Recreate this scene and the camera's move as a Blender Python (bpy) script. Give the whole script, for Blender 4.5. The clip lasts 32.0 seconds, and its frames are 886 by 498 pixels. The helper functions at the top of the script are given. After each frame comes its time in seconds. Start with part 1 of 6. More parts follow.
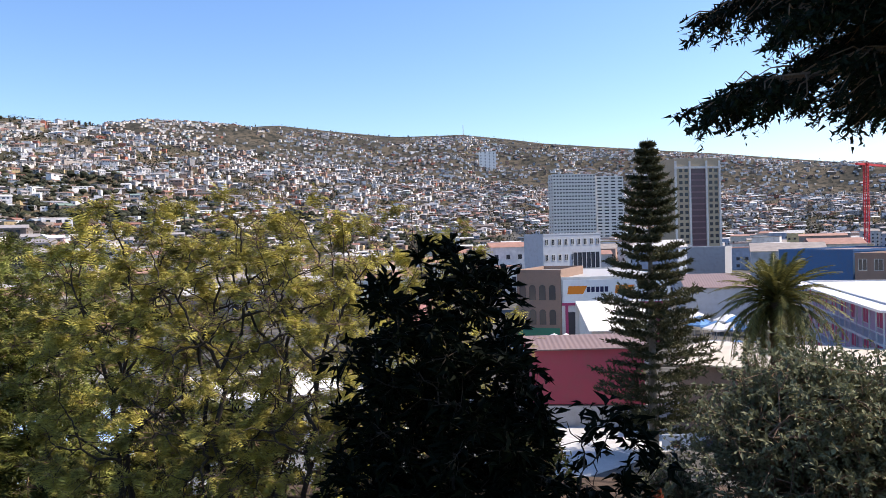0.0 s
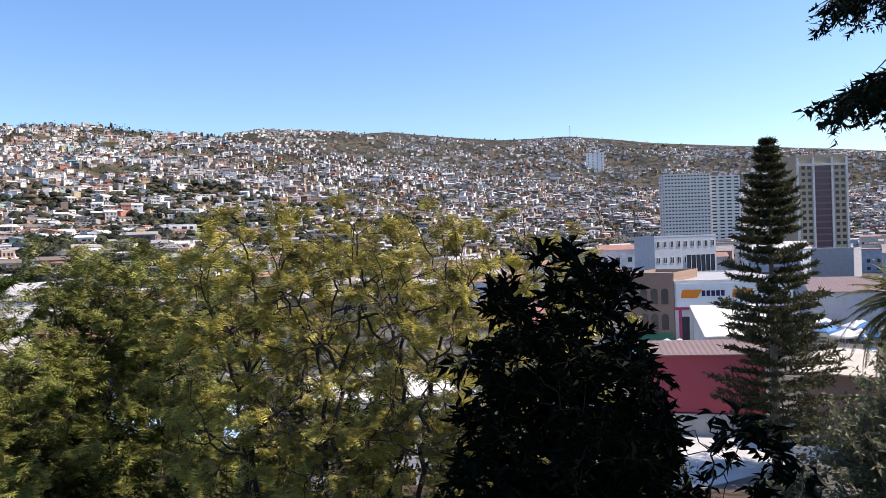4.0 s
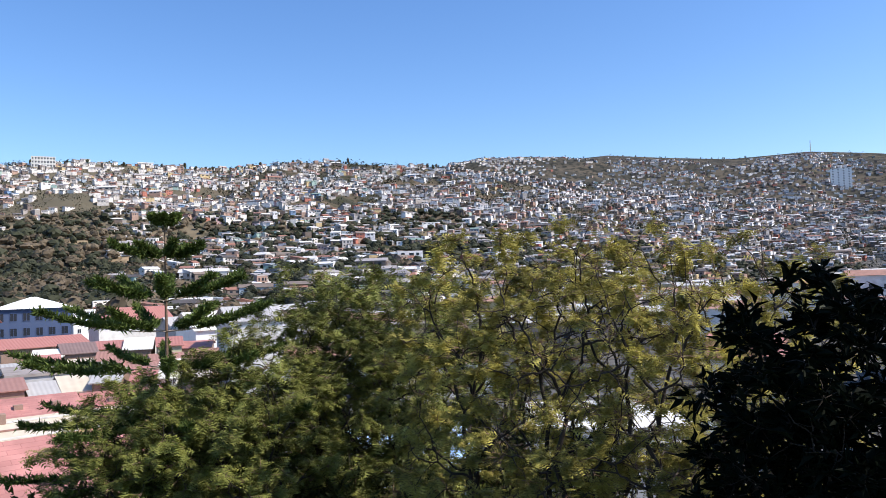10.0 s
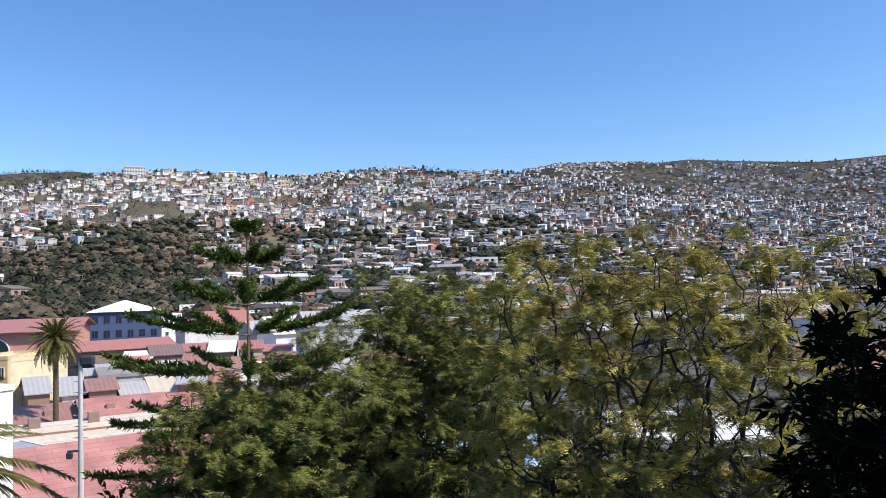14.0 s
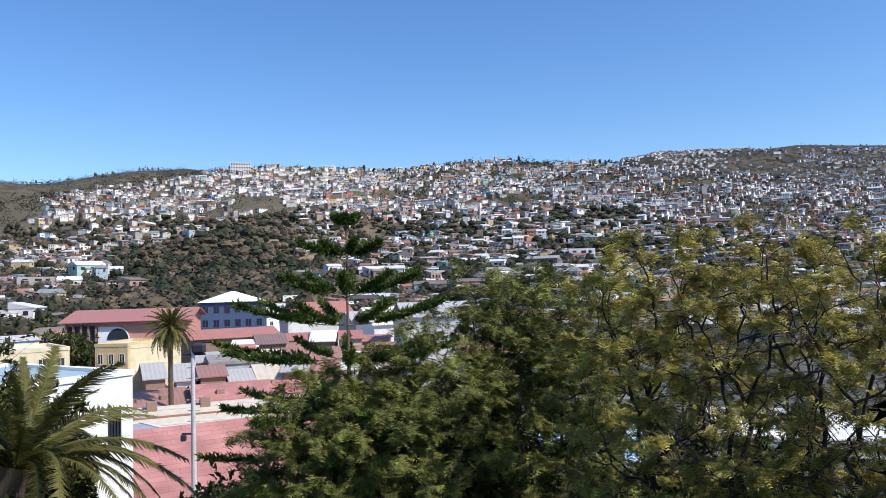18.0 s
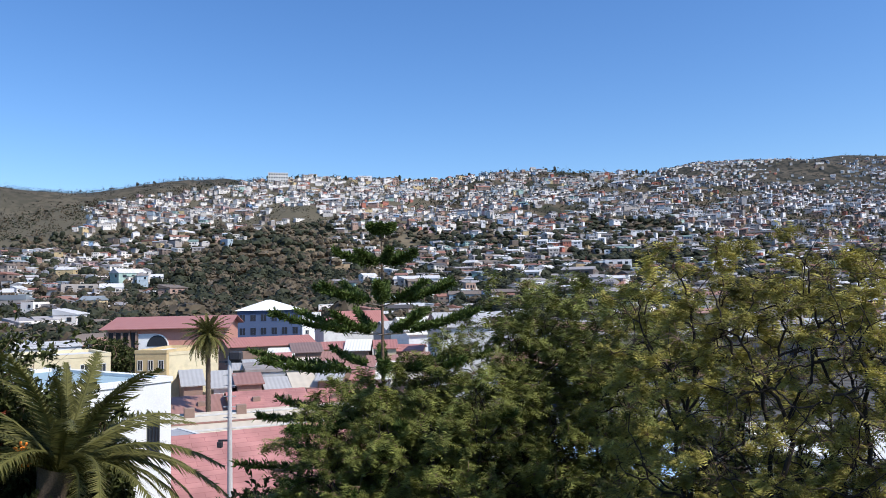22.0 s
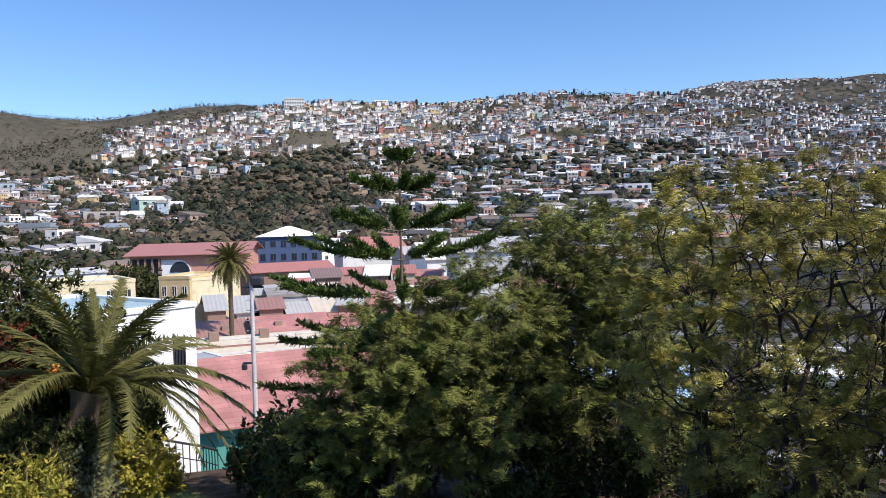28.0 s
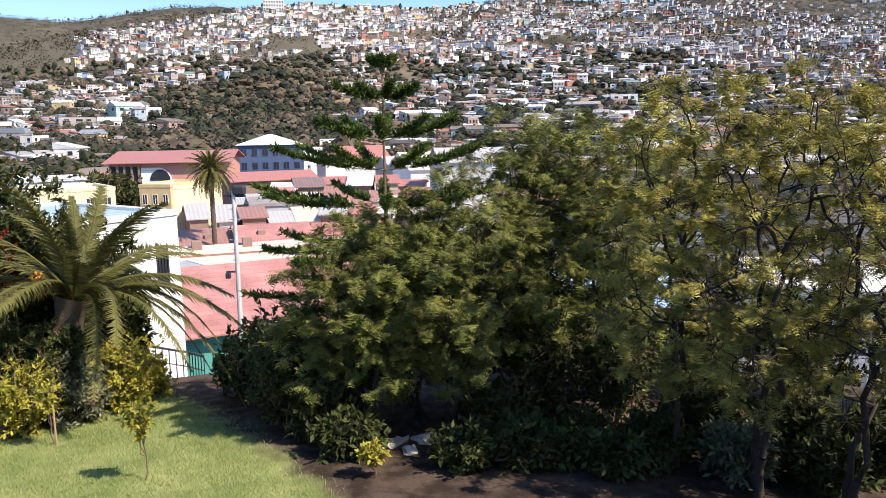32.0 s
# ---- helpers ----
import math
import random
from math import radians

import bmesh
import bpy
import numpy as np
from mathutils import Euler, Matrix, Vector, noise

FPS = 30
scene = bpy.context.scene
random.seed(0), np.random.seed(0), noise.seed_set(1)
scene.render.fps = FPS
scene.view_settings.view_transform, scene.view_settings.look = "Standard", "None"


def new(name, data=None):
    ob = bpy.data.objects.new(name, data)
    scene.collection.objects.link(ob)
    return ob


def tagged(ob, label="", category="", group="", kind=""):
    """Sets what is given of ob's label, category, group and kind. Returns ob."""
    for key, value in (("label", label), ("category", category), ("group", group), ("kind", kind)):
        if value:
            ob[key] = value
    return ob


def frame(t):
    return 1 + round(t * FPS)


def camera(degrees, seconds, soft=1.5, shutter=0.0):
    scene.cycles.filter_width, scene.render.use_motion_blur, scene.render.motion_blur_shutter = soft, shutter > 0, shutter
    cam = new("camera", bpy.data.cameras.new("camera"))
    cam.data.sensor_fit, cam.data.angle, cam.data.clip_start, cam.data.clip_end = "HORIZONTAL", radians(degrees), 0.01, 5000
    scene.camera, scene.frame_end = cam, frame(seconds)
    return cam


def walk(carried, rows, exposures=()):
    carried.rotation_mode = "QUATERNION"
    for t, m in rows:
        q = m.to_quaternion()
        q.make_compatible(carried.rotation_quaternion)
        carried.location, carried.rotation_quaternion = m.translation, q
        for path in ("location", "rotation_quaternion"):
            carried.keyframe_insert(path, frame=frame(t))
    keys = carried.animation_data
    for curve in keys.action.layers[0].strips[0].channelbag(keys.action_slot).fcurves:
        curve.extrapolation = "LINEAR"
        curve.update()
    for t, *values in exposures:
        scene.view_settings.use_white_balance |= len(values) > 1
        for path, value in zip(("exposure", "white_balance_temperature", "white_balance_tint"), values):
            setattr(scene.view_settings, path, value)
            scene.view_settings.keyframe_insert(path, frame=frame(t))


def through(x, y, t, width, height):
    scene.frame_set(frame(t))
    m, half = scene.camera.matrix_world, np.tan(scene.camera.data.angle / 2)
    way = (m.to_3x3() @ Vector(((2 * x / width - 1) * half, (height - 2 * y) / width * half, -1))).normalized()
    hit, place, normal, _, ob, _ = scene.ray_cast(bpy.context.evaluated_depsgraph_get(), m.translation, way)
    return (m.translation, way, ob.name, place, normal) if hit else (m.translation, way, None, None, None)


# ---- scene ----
EYE = 17.0          # eye height above the flat part of the town


def turn(t, x, y, yaw, pitch, roll):
    """A camera row: yaw to the left of +y, pitch up, roll to its left, all in degrees."""
    r = Euler((0, 0, radians(yaw))).to_matrix() @ Euler((radians(90 + pitch), 0, 0)).to_matrix() @ Euler((0, 0, radians(roll))).to_matrix()
    return t, Matrix.Translation((x, y, EYE)) @ r.to_4x4()


PATH = [
    (0.0, 0.115, -0.096, -37.85, -0.74, -1.52),
    (0.5, 0.106, -0.089, -37.08, -1.03, -1.48),
    (1.0, 0.097, -0.081, -36.70, -1.99, -1.18),
    (1.5, 0.088, -0.074, -36.10, -2.74, -1.24),
    (2.0, 0.080, -0.066, -35.16, -2.85, -1.67),
    (2.5, 0.071, -0.059, -33.93, -2.40, -1.94),
    (3.0, 0.062, -0.052, -32.65, -1.69, -2.16),
    (3.5, 0.053, -0.044, -31.21, -0.88, -2.09),
    (5.5, 0.018, -0.015, -25.73, 0.97, -1.70),
    (6.0, 0.009, -0.007, -24.12, 1.26, -1.85),
    (6.5, 0.000, -0.000, -23.22, 1.32, -1.91),
    (7.0, 0.000, -0.000, -22.28, 1.38, -2.10),
    (7.5, 0.000, -0.000, -18.88, 2.06, -2.32),
    (8.0, 0.000, -0.000, -17.99, 2.17, -2.25),
    (8.5, 0.000, -0.000, -16.80, 2.30, -2.11),
    (9.0, 0.000, -0.000, -15.63, 2.36, -2.09),
    (9.5, 0.000, -0.000, -14.56, 2.08, -1.98),
    (10.0, 0.000, -0.000, -13.53, 2.20, -1.87),
    (10.5, 0.000, -0.000, -12.47, 2.51, -1.74),
    (11.0, 0.000, -0.000, -11.31, 2.56, -1.53),
    (11.5, 0.000, -0.000, -10.64, 2.55, -1.48),
    (12.0, 0.000, -0.000, -10.40, 2.60, -1.44),
    (12.5, 0.000, -0.000, -9.90, 2.61, -1.43),
    (13.0, 0.000, -0.000, -9.37, 2.65, -1.41),
    (13.5, 0.000, -0.000, -8.63, 2.76, -1.44),
    (14.0, 0.000, -0.000, -7.91, 2.83, -1.57),
    (14.5, 0.000, -0.000, -6.79, 2.77, -1.75),
    (16.5, 0.000, -0.000, -3.20, 2.73, -1.45),
    (17.0, 0.000, -0.000, -2.12, 2.65, -1.44),
    (17.5, 0.000, -0.000, -1.30, 2.44, -1.55),
    (18.0, 0.000, -0.000, -0.69, 2.40, -1.50),
    (18.5, 0.000, -0.000, -0.14, 2.39, -1.47),
    (19.0, 0.000, -0.000, 0.00, 2.31, -1.40),
    (19.5, 0.000, -0.000, 0.45, 2.24, -1.22),
    (20.0, 0.000, -0.000, 1.11, 2.57, -1.29),
    (20.5, 0.000, -0.000, 1.77, 2.75, -1.29),
    (21.0, 0.000, -0.000, 1.80, 2.91, -1.12),
    (21.5, 0.000, -0.000, 1.83, 3.12, -1.08),
    (22.0, 0.000, -0.000, 1.92, 3.22, -1.03),
    (22.5, 0.000, -0.000, 2.03, 3.26, -0.95),
    (23.0, 0.000, -0.000, 2.05, 3.07, -0.90),
    (23.5, 0.000, -0.000, 2.35, 2.49, -0.92),
    (24.0, 0.000, -0.000, 2.40, 2.04, -0.78),
    (24.5, 0.000, -0.000, 2.45, 1.35, -0.90),
    (25.0, 0.000, -0.000, 2.70, 1.13, -0.82),
    (25.5, 0.000, -0.000, 3.89, 0.46, -1.05),
    (27.5, 0.000, -0.000, 3.43, -2.00, -1.40),
    (28.0, 0.000, -0.000, 3.39, -2.37, -1.38),
    (28.5, 0.000, -0.000, 3.30, -3.51, -1.50),
    (29.0, 0.000, -0.000, 3.27, -4.25, -1.57),
    (29.5, 0.000, -0.000, 3.29, -5.09, -1.58),
    (30.0, 0.000, -0.000, 3.32, -5.81, -1.41),
    (30.5, 0.000, -0.000, 3.20, -6.60, -1.25),
    (31.0, 0.000, -0.000, 2.94, -7.45, -1.17),
    (31.5, 0.000, -0.000, 2.50, -8.30, -0.94),
    (32.0, 0.000, -0.000, 2.26, -9.12, -0.82),]
cam = camera(60.4, 32.0, soft=0.45)
walk(cam, [turn(*row) for row in PATH], exposures=((0.0, 0.5, 7050, 14), (3.5, 0.46, 7050, 14), (6.0, 0.42, 6800, 13), (13.0, 0.14, 6350, 10), (19.0, 0.02, 6150, 9), (25.0, -0.08, 6000, 9), (28.0, 0.07, 6300, 11), (30.0, 0.15, 6600, 12), (32.0, 0.5, 6800, 13)))

# ---- world and sun ----
SUN_AZ, SUN_EL = -117.0, 48.0
world = bpy.data.worlds.new("sky")
scene.world = world
world.use_nodes = True
wn = world.node_tree.nodes
sky = wn.new("ShaderNodeTexSky")
sky.sky_type = "NISHITA"
sky.sun_disc = False
sky.sun_elevation = radians(SUN_EL)
sky.sun_rotation = radians(-SUN_AZ)
sky.altitude, sky.air_density, sky.dust_density, sky.ozone_density = 60, 1.0, 0.6, 4.2
wn["Background"].inputs["Strength"].default_value = 0.12
tone = wn.new("ShaderNodeHueSaturation")
tone.inputs["Saturation"].default_value, tone.inputs["Value"].default_value = 1.17, 1.42
tone.inputs["Hue"].default_value = 0.506
world.node_tree.links.new(sky.outputs[0], tone.inputs["Color"])
world.node_tree.links.new(tone.outputs[0], wn["Background"].inputs["Color"])
sun = new("sun", bpy.data.lights.new("sun", "SUN"))
sun.data.energy, sun.data.angle, sun.data.color = 5.0, radians(0.53), (1.0, 0.925, 0.835)
sd = Vector((-math.sin(radians(SUN_AZ)) * math.cos(radians(SUN_EL)), math.cos(radians(SUN_AZ)) * math.cos(radians(SUN_EL)), math.sin(radians(SUN_EL))))
sun.matrix_world = Matrix.Translation((30, -30, 80)) @ sd.to_track_quat("Z", "Y").to_matrix().to_4x4()

# ---- small helpers ----
rng = np.random.default_rng(7)
V = Vector


def at(az, d, z=0.0):
    """The place at azimuth az (degrees to the left of +y), d metres off, at height z."""
    a = radians(az)
    return V((-math.sin(a) * d, math.cos(a) * d, z))


def hgt(el, d):
    return EYE + d * math.tan(radians(el))


def ramp(x, xs, ys):
    return np.interp(x, xs, ys)


def mesh_of(name, verts, faces, mats=(), mat_index=None, smooth=False):
    """A mesh from arrays: verts n x 3, faces m x 3 or m x 4 (or a list of such arrays)."""
    me = bpy.data.meshes.new(name)
    verts = np.asarray(verts, dtype=np.float32).reshape(-1, 3)
    groups = [np.asarray(f, dtype=np.int32) for f in (faces if isinstance(faces, list) else [faces])]
    groups = [g for g in groups if len(g)]
    me.vertices.add(len(verts))
    me.vertices.foreach_set("co", verts.ravel())
    loops = np.concatenate([g.ravel() for g in groups])
    sizes = np.concatenate([np.full(len(g), g.shape[1], dtype=np.int32) for g in groups])
    starts = np.concatenate([[0], np.cumsum(sizes)[:-1]]).astype(np.int32)
    me.loops.add(len(loops))
    me.loops.foreach_set("vertex_index", loops)
    me.polygons.add(len(sizes))
    me.polygons.foreach_set("loop_start", starts)
    if mat_index is not None:
        me.polygons.foreach_set("material_index", np.asarray(mat_index, dtype=np.int32))
    me.polygons.foreach_set("use_smooth", np.full(len(sizes), smooth, dtype=bool))
    for m in mats if isinstance(mats, (tuple, list)) else (mats,):
        me.materials.append(m)
    me.update(calc_edges=True)
    return me


def part_mesh(name, me, parent, label=""):
    ob = new(name, me)
    ob.parent = parent
    return tagged(ob, label=label)


def part(name, bm, material, parent, label=""):
    me = bpy.data.meshes.new(name)
    bm.to_mesh(me)
    bm.free()
    me.materials.append(material)
    return part_mesh(name, me, parent, label)


def thing(name, place, label, category, group="", kind="", rz=0.0):
    ob = new(name)
    ob.empty_display_size = 0.2
    ob.matrix_basis = Matrix.Translation(place) @ Euler((0, 0, rz)).to_matrix().to_4x4()
    return tagged(ob, label, category, group, kind)


def box(bm, x0, y0, z0, x1, y1, z1):
    v = [bm.verts.new((x, y, z)) for z in (z0, z1) for x, y in ((x0, y0), (x1, y0), (x1, y1), (x0, y1))]
    for f in ((3, 2, 1, 0), (4, 5, 6, 7), (0, 1, 5, 4), (1, 2, 6, 5), (2, 3, 7, 6), (3, 0, 4, 7)):
        bm.faces.new([v[i] for i in f])
    return bm


def slab(x0, y0, z0, x1, y1, z1, bevel=0.0):
    bm = box(bmesh.new(), x0, y0, z0, x1, y1, z1)
    if bevel:
        bmesh.ops.bevel(bm, geom=bm.edges[:], offset=bevel, segments=1, affect="EDGES")
    return bm


def prism(profile, y0, y1):
    """A bar along y with the given (x, z) outline, counter-clockwise seen from -y."""
    bm = bmesh.new()
    a = [bm.verts.new((x, y0, z)) for x, z in profile]
    b = [bm.verts.new((x, y1, z)) for x, z in profile]
    n = len(a)
    bm.faces.new(a)
    bm.faces.new(b[::-1])
    for i in range(n):
        bm.faces.new((a[i], b[i], b[(i + 1) % n], a[(i + 1) % n]))
    bmesh.ops.recalc_face_normals(bm, faces=bm.faces[:])
    return bm


# ---- materials ----
def nodes_of(name):
    m = bpy.data.materials.new(name)
    m.use_nodes = True
    return m, m.node_tree.nodes, m.node_tree.links, m.node_tree.nodes["Principled BSDF"]


def surface(name, col, rough=0.8, vary=0.25, scale=3.0, stain=0.3, bump=0.15, metal=0.0, spec=0.3, dirt=(0.16, 0.13, 0.1)):
    """A weathered surface: fine grain and broad stains over a base colour, at real size."""
    m, n, l, b = nodes_of(name)
    tc = n.new("ShaderNodeTexCoord")
    fine, broad = n.new("ShaderNodeTexNoise"), n.new("ShaderNodeTexNoise")
    fine.inputs["Scale"].default_value, fine.inputs["Detail"].default_value = scale * 6, 6
    broad.inputs["Scale"].default_value, broad.inputs["Detail"].default_value = scale * 0.35, 5
    for t in (fine, broad):
        l.new(tc.outputs["Object"], t.inputs["Vector"])
    hsv = n.new("ShaderNodeHueSaturation")
    hsv.inputs["Color"].default_value = (*col, 1)
    mr = n.new("ShaderNodeMapRange")
    mr.inputs["From Min"].default_value, mr.inputs["From Max"].default_value = 0.3, 0.7
    mr.inputs["To Min"].default_value, mr.inputs["To Max"].default_value = 1 - vary, 1 + vary
    l.new(fine.outputs["Fac"], mr.inputs["Value"])
    l.new(mr.outputs[0], hsv.inputs["Value"])
    mix = n.new("ShaderNodeMix")
    mix.data_type = "RGBA"
    mix.inputs["B"].default_value = (*dirt, 1)
    mr2 = n.new("ShaderNodeMapRange")
    mr2.inputs["From Min"].default_value, mr2.inputs["From Max"].default_value = 0.48, 0.75
    mr2.inputs["To Max"].default_value = stain
    l.new(broad.outputs["Fac"], mr2.inputs["Value"])
    l.new(mr2.outputs[0], mix.inputs["Factor"])
    l.new(hsv.outputs[0], mix.inputs["A"])
    l.new(mix.outputs["Result"], b.inputs["Base Color"])
    b.inputs["Roughness"].default_value, b.inputs["Metallic"].default_value = rough, metal
    b.inputs["Specular IOR Level"].default_value = spec
    if bump:
        bp = n.new("ShaderNodeBump")
        bp.inputs["Strength"].default_value, bp.inputs["Distance"].default_value = bump, 0.02
        l.new(fine.outputs["Fac"], bp.inputs["Height"])
        l.new(bp.outputs[0], b.inputs["Normal"])
    return m


def palette(name, cols, source="island", rough=0.8, stain=0.25):
    """One of the colours by chance for each piece, with grain and stains."""
    m, n, l, b = nodes_of(name)
    if source == "island":
        src = n.new("ShaderNodeNewGeometry").outputs["Random Per Island"]
    else:
        src = n.new("ShaderNodeObjectInfo").outputs["Random"]
    cr = n.new("ShaderNodeValToRGB")
    cr.color_ramp.interpolation = "CONSTANT"
    total, acc = sum(w for w, _ in cols), 0.0
    for i, (w, c) in enumerate(cols):
        e = cr.color_ramp.elements[i] if i < 2 else cr.color_ramp.elements.new(0.999)
        e.position, e.color = acc / total, (*c, 1)
        acc += w
    l.new(src, cr.inputs["Fac"])
    tc, nz = n.new("ShaderNodeTexCoord"), n.new("ShaderNodeTexNoise")
    nz.inputs["Scale"].default_value, nz.inputs["Detail"].default_value = 0.6, 6
    l.new(tc.outputs["Object"], nz.inputs["Vector"])
    mr = n.new("ShaderNodeMapRange")
    mr.inputs["From Min"].default_value, mr.inputs["From Max"].default_value = 0.35, 0.7
    mr.inputs["To Min"].default_value, mr.inputs["To Max"].default_value = 1.1, 1.0 - stain
    l.new(nz.outputs["Fac"], mr.inputs["Value"])
    hsv = n.new("ShaderNodeHueSaturation")
    l.new(cr.outputs[0], hsv.inputs["Color"])
    l.new(mr.outputs[0], hsv.inputs["Value"])
    l.new(hsv.outputs[0], b.inputs["Base Color"])
    b.inputs["Roughness"].default_value = rough
    b.inputs["Specular IOR Level"].default_value = 0.25
    return m


def foliage(name, a, c, through=0.35, rough=0.6, spec=0.12, patch=1.1, grain=0.5):
    """Leaves between two colours, leaf by leaf, that let some light through."""
    m, n, l, b = nodes_of(name)
    g = n.new("ShaderNodeNewGeometry")
    cr = n.new("ShaderNodeValToRGB")
    cr.color_ramp.elements[0].color, cr.color_ramp.elements[1].color = (*a, 1), (*c, 1)
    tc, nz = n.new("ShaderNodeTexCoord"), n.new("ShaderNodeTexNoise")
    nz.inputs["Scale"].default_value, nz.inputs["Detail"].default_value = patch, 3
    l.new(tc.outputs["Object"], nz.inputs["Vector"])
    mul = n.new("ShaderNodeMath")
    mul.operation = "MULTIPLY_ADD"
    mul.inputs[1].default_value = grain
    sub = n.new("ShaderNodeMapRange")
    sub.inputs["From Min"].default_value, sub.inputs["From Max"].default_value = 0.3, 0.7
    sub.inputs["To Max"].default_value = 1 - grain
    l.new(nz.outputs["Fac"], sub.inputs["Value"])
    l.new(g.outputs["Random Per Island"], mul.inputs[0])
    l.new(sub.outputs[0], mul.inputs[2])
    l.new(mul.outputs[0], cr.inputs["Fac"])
    l.new(cr.outputs[0], b.inputs["Base Color"])
    b.inputs["Roughness"].default_value, b.inputs["Specular IOR Level"].default_value = rough, spec
    tr = n.new("ShaderNodeBsdfTranslucent")
    l.new(cr.outputs[0], tr.inputs["Color"])
    mx = n.new("ShaderNodeMixShader")
    mx.inputs[0].default_value = through
    l.new(b.outputs[0], mx.inputs[1])
    l.new(tr.outputs[0], mx.inputs[2])
    l.new(mx.outputs[0], n["Material Output"].inputs["Surface"])
    return m


def striped(name, a, c, width, axis=0, rough=0.5):
    """Corrugated sheet: two tones in ribs across an axis."""
    m, n, l, b = nodes_of(name)
    tc, w = n.new("ShaderNodeTexCoord"), n.new("ShaderNodeTexWave")
    w.bands_direction = "XYZ"[axis]
    w.inputs["Scale"].default_value = 0.314 / width
    l.new(tc.outputs["Object"], w.inputs["Vector"])
    nz = n.new("ShaderNodeTexNoise")
    nz.inputs["Scale"].default_value, nz.inputs["Detail"].default_value = 0.8, 6
    l.new(tc.outputs["Object"], nz.inputs["Vector"])
    mix = n.new("ShaderNodeMix")
    mix.data_type = "RGBA"
    mix.inputs["A"].default_value, mix.inputs["B"].default_value = (*a, 1), (*c, 1)
    l.new(nz.outputs["Fac"], mix.inputs["Factor"])
    l.new(mix.outputs["Result"], b.inputs["Base Color"])
    bp = n.new("ShaderNodeBump")
    bp.inputs["Strength"].default_value, bp.inputs["Distance"].default_value = 0.6, 0.04
    l.new(w.outputs["Fac"], bp.inputs["Height"])
    l.new(bp.outputs[0], b.inputs["Normal"])
    b.inputs["Roughness"].default_value = rough
    return m


WHITE = surface("white_paint", (0.82, 0.81, 0.78), vary=0.06, stain=0.12)
OFFWHITE = surface("off_white_paint", (0.66, 0.64, 0.59), vary=0.1, stain=0.25)
PALE_GREY = surface("pale_grey_render", (0.5, 0.52, 0.55), vary=0.1, stain=0.2)
GREY = surface("grey_concrete", (0.36, 0.36, 0.37), vary=0.15, stain=0.3)
DARK = surface("dark_steel_and_shade", (0.04, 0.04, 0.045), rough=0.5, vary=0.2, stain=0.1)
GLASS = surface("dark_window_glass", (0.025, 0.03, 0.04), rough=0.22, vary=0.2, stain=0.0, bump=0.0, spec=0.6)
CREAM = surface("cream_paint", (0.72, 0.62, 0.4), vary=0.1, stain=0.25)
YELLOW = surface("yellow_paint", (0.62, 0.47, 0.25), vary=0.1, stain=0.25)
PINK = surface("crimson_paint", (0.4, 0.075, 0.1), vary=0.12, stain=0.25)
PURPLE = surface("lilac_paint", (0.42, 0.3, 0.42), vary=0.1, stain=0.2)
MAGENTA = surface("magenta_paint", (0.42, 0.06, 0.14), vary=0.15, stain=0.2)
# blue wall with the shade on its front put into the colour
SHADEDBLUE = surface("shaded_blue_paint", (0.075, 0.11, 0.2), vary=0.12, stain=0.2)
DEEPBLUE = surface("deep_blue_hoarding", (0.055, 0.14, 0.28), vary=0.12, stain=0.25)
SALMON = surface("salmon_brick", (0.62, 0.3, 0.22), vary=0.15, stain=0.2, scale=6)
BROWNWALL = surface("brown_render", (0.3, 0.2, 0.15), vary=0.15, stain=0.3)
TAN = surface("tan_concrete", (0.43, 0.35, 0.24), vary=0.12, stain=0.2)


def tiled(name, a, c, gap, width, height):
    """Roof covering in courses, with darker joints and uneven tiles."""
    m, n, l, b = nodes_of(name)
    tc, br = n.new("ShaderNodeTexCoord"), n.new("ShaderNodeTexBrick")
    br.inputs["Color1"].default_value, br.inputs["Color2"].default_value, br.inputs["Mortar"].default_value = (*a, 1), (*c, 1), (*gap, 1)
    br.inputs["Scale"].default_value, br.inputs["Mortar Size"].default_value = 1.0, 0.022
    br.inputs["Brick Width"].default_value, br.inputs["Row Height"].default_value = width, height
    l.new(tc.outputs["Object"], br.inputs["Vector"])
    nz = n.new("ShaderNodeTexNoise")
    nz.inputs["Scale"].default_value, nz.inputs["Detail"].default_value = 0.5, 7
    l.new(tc.outputs["Object"], nz.inputs["Vector"])
    mr = n.new("ShaderNodeMapRange")
    mr.inputs["From Min"].default_value, mr.inputs["From Max"].default_value = 0.35, 0.7
    mr.inputs["To Min"].default_value, mr.inputs["To Max"].default_value = 1.15, 0.78
    l.new(nz.outputs["Fac"], mr.inputs["Value"])
    hs = n.new("ShaderNodeHueSaturation")
    l.new(br.outputs["Color"], hs.inputs["Color"])
    l.new(mr.outputs[0], hs.inputs["Value"])
    l.new(hs.outputs[0], b.inputs["Base Color"])
    bp = n.new("ShaderNodeBump")
    bp.inputs["Strength"].default_value, bp.inputs["Distance"].default_value = 0.5, 0.03
    l.new(br.outputs["Fac"], bp.inputs["Height"])
    bp.invert = True
    l.new(bp.outputs[0], b.inputs["Normal"])
    b.inputs["Roughness"].default_value = 0.75
    return m


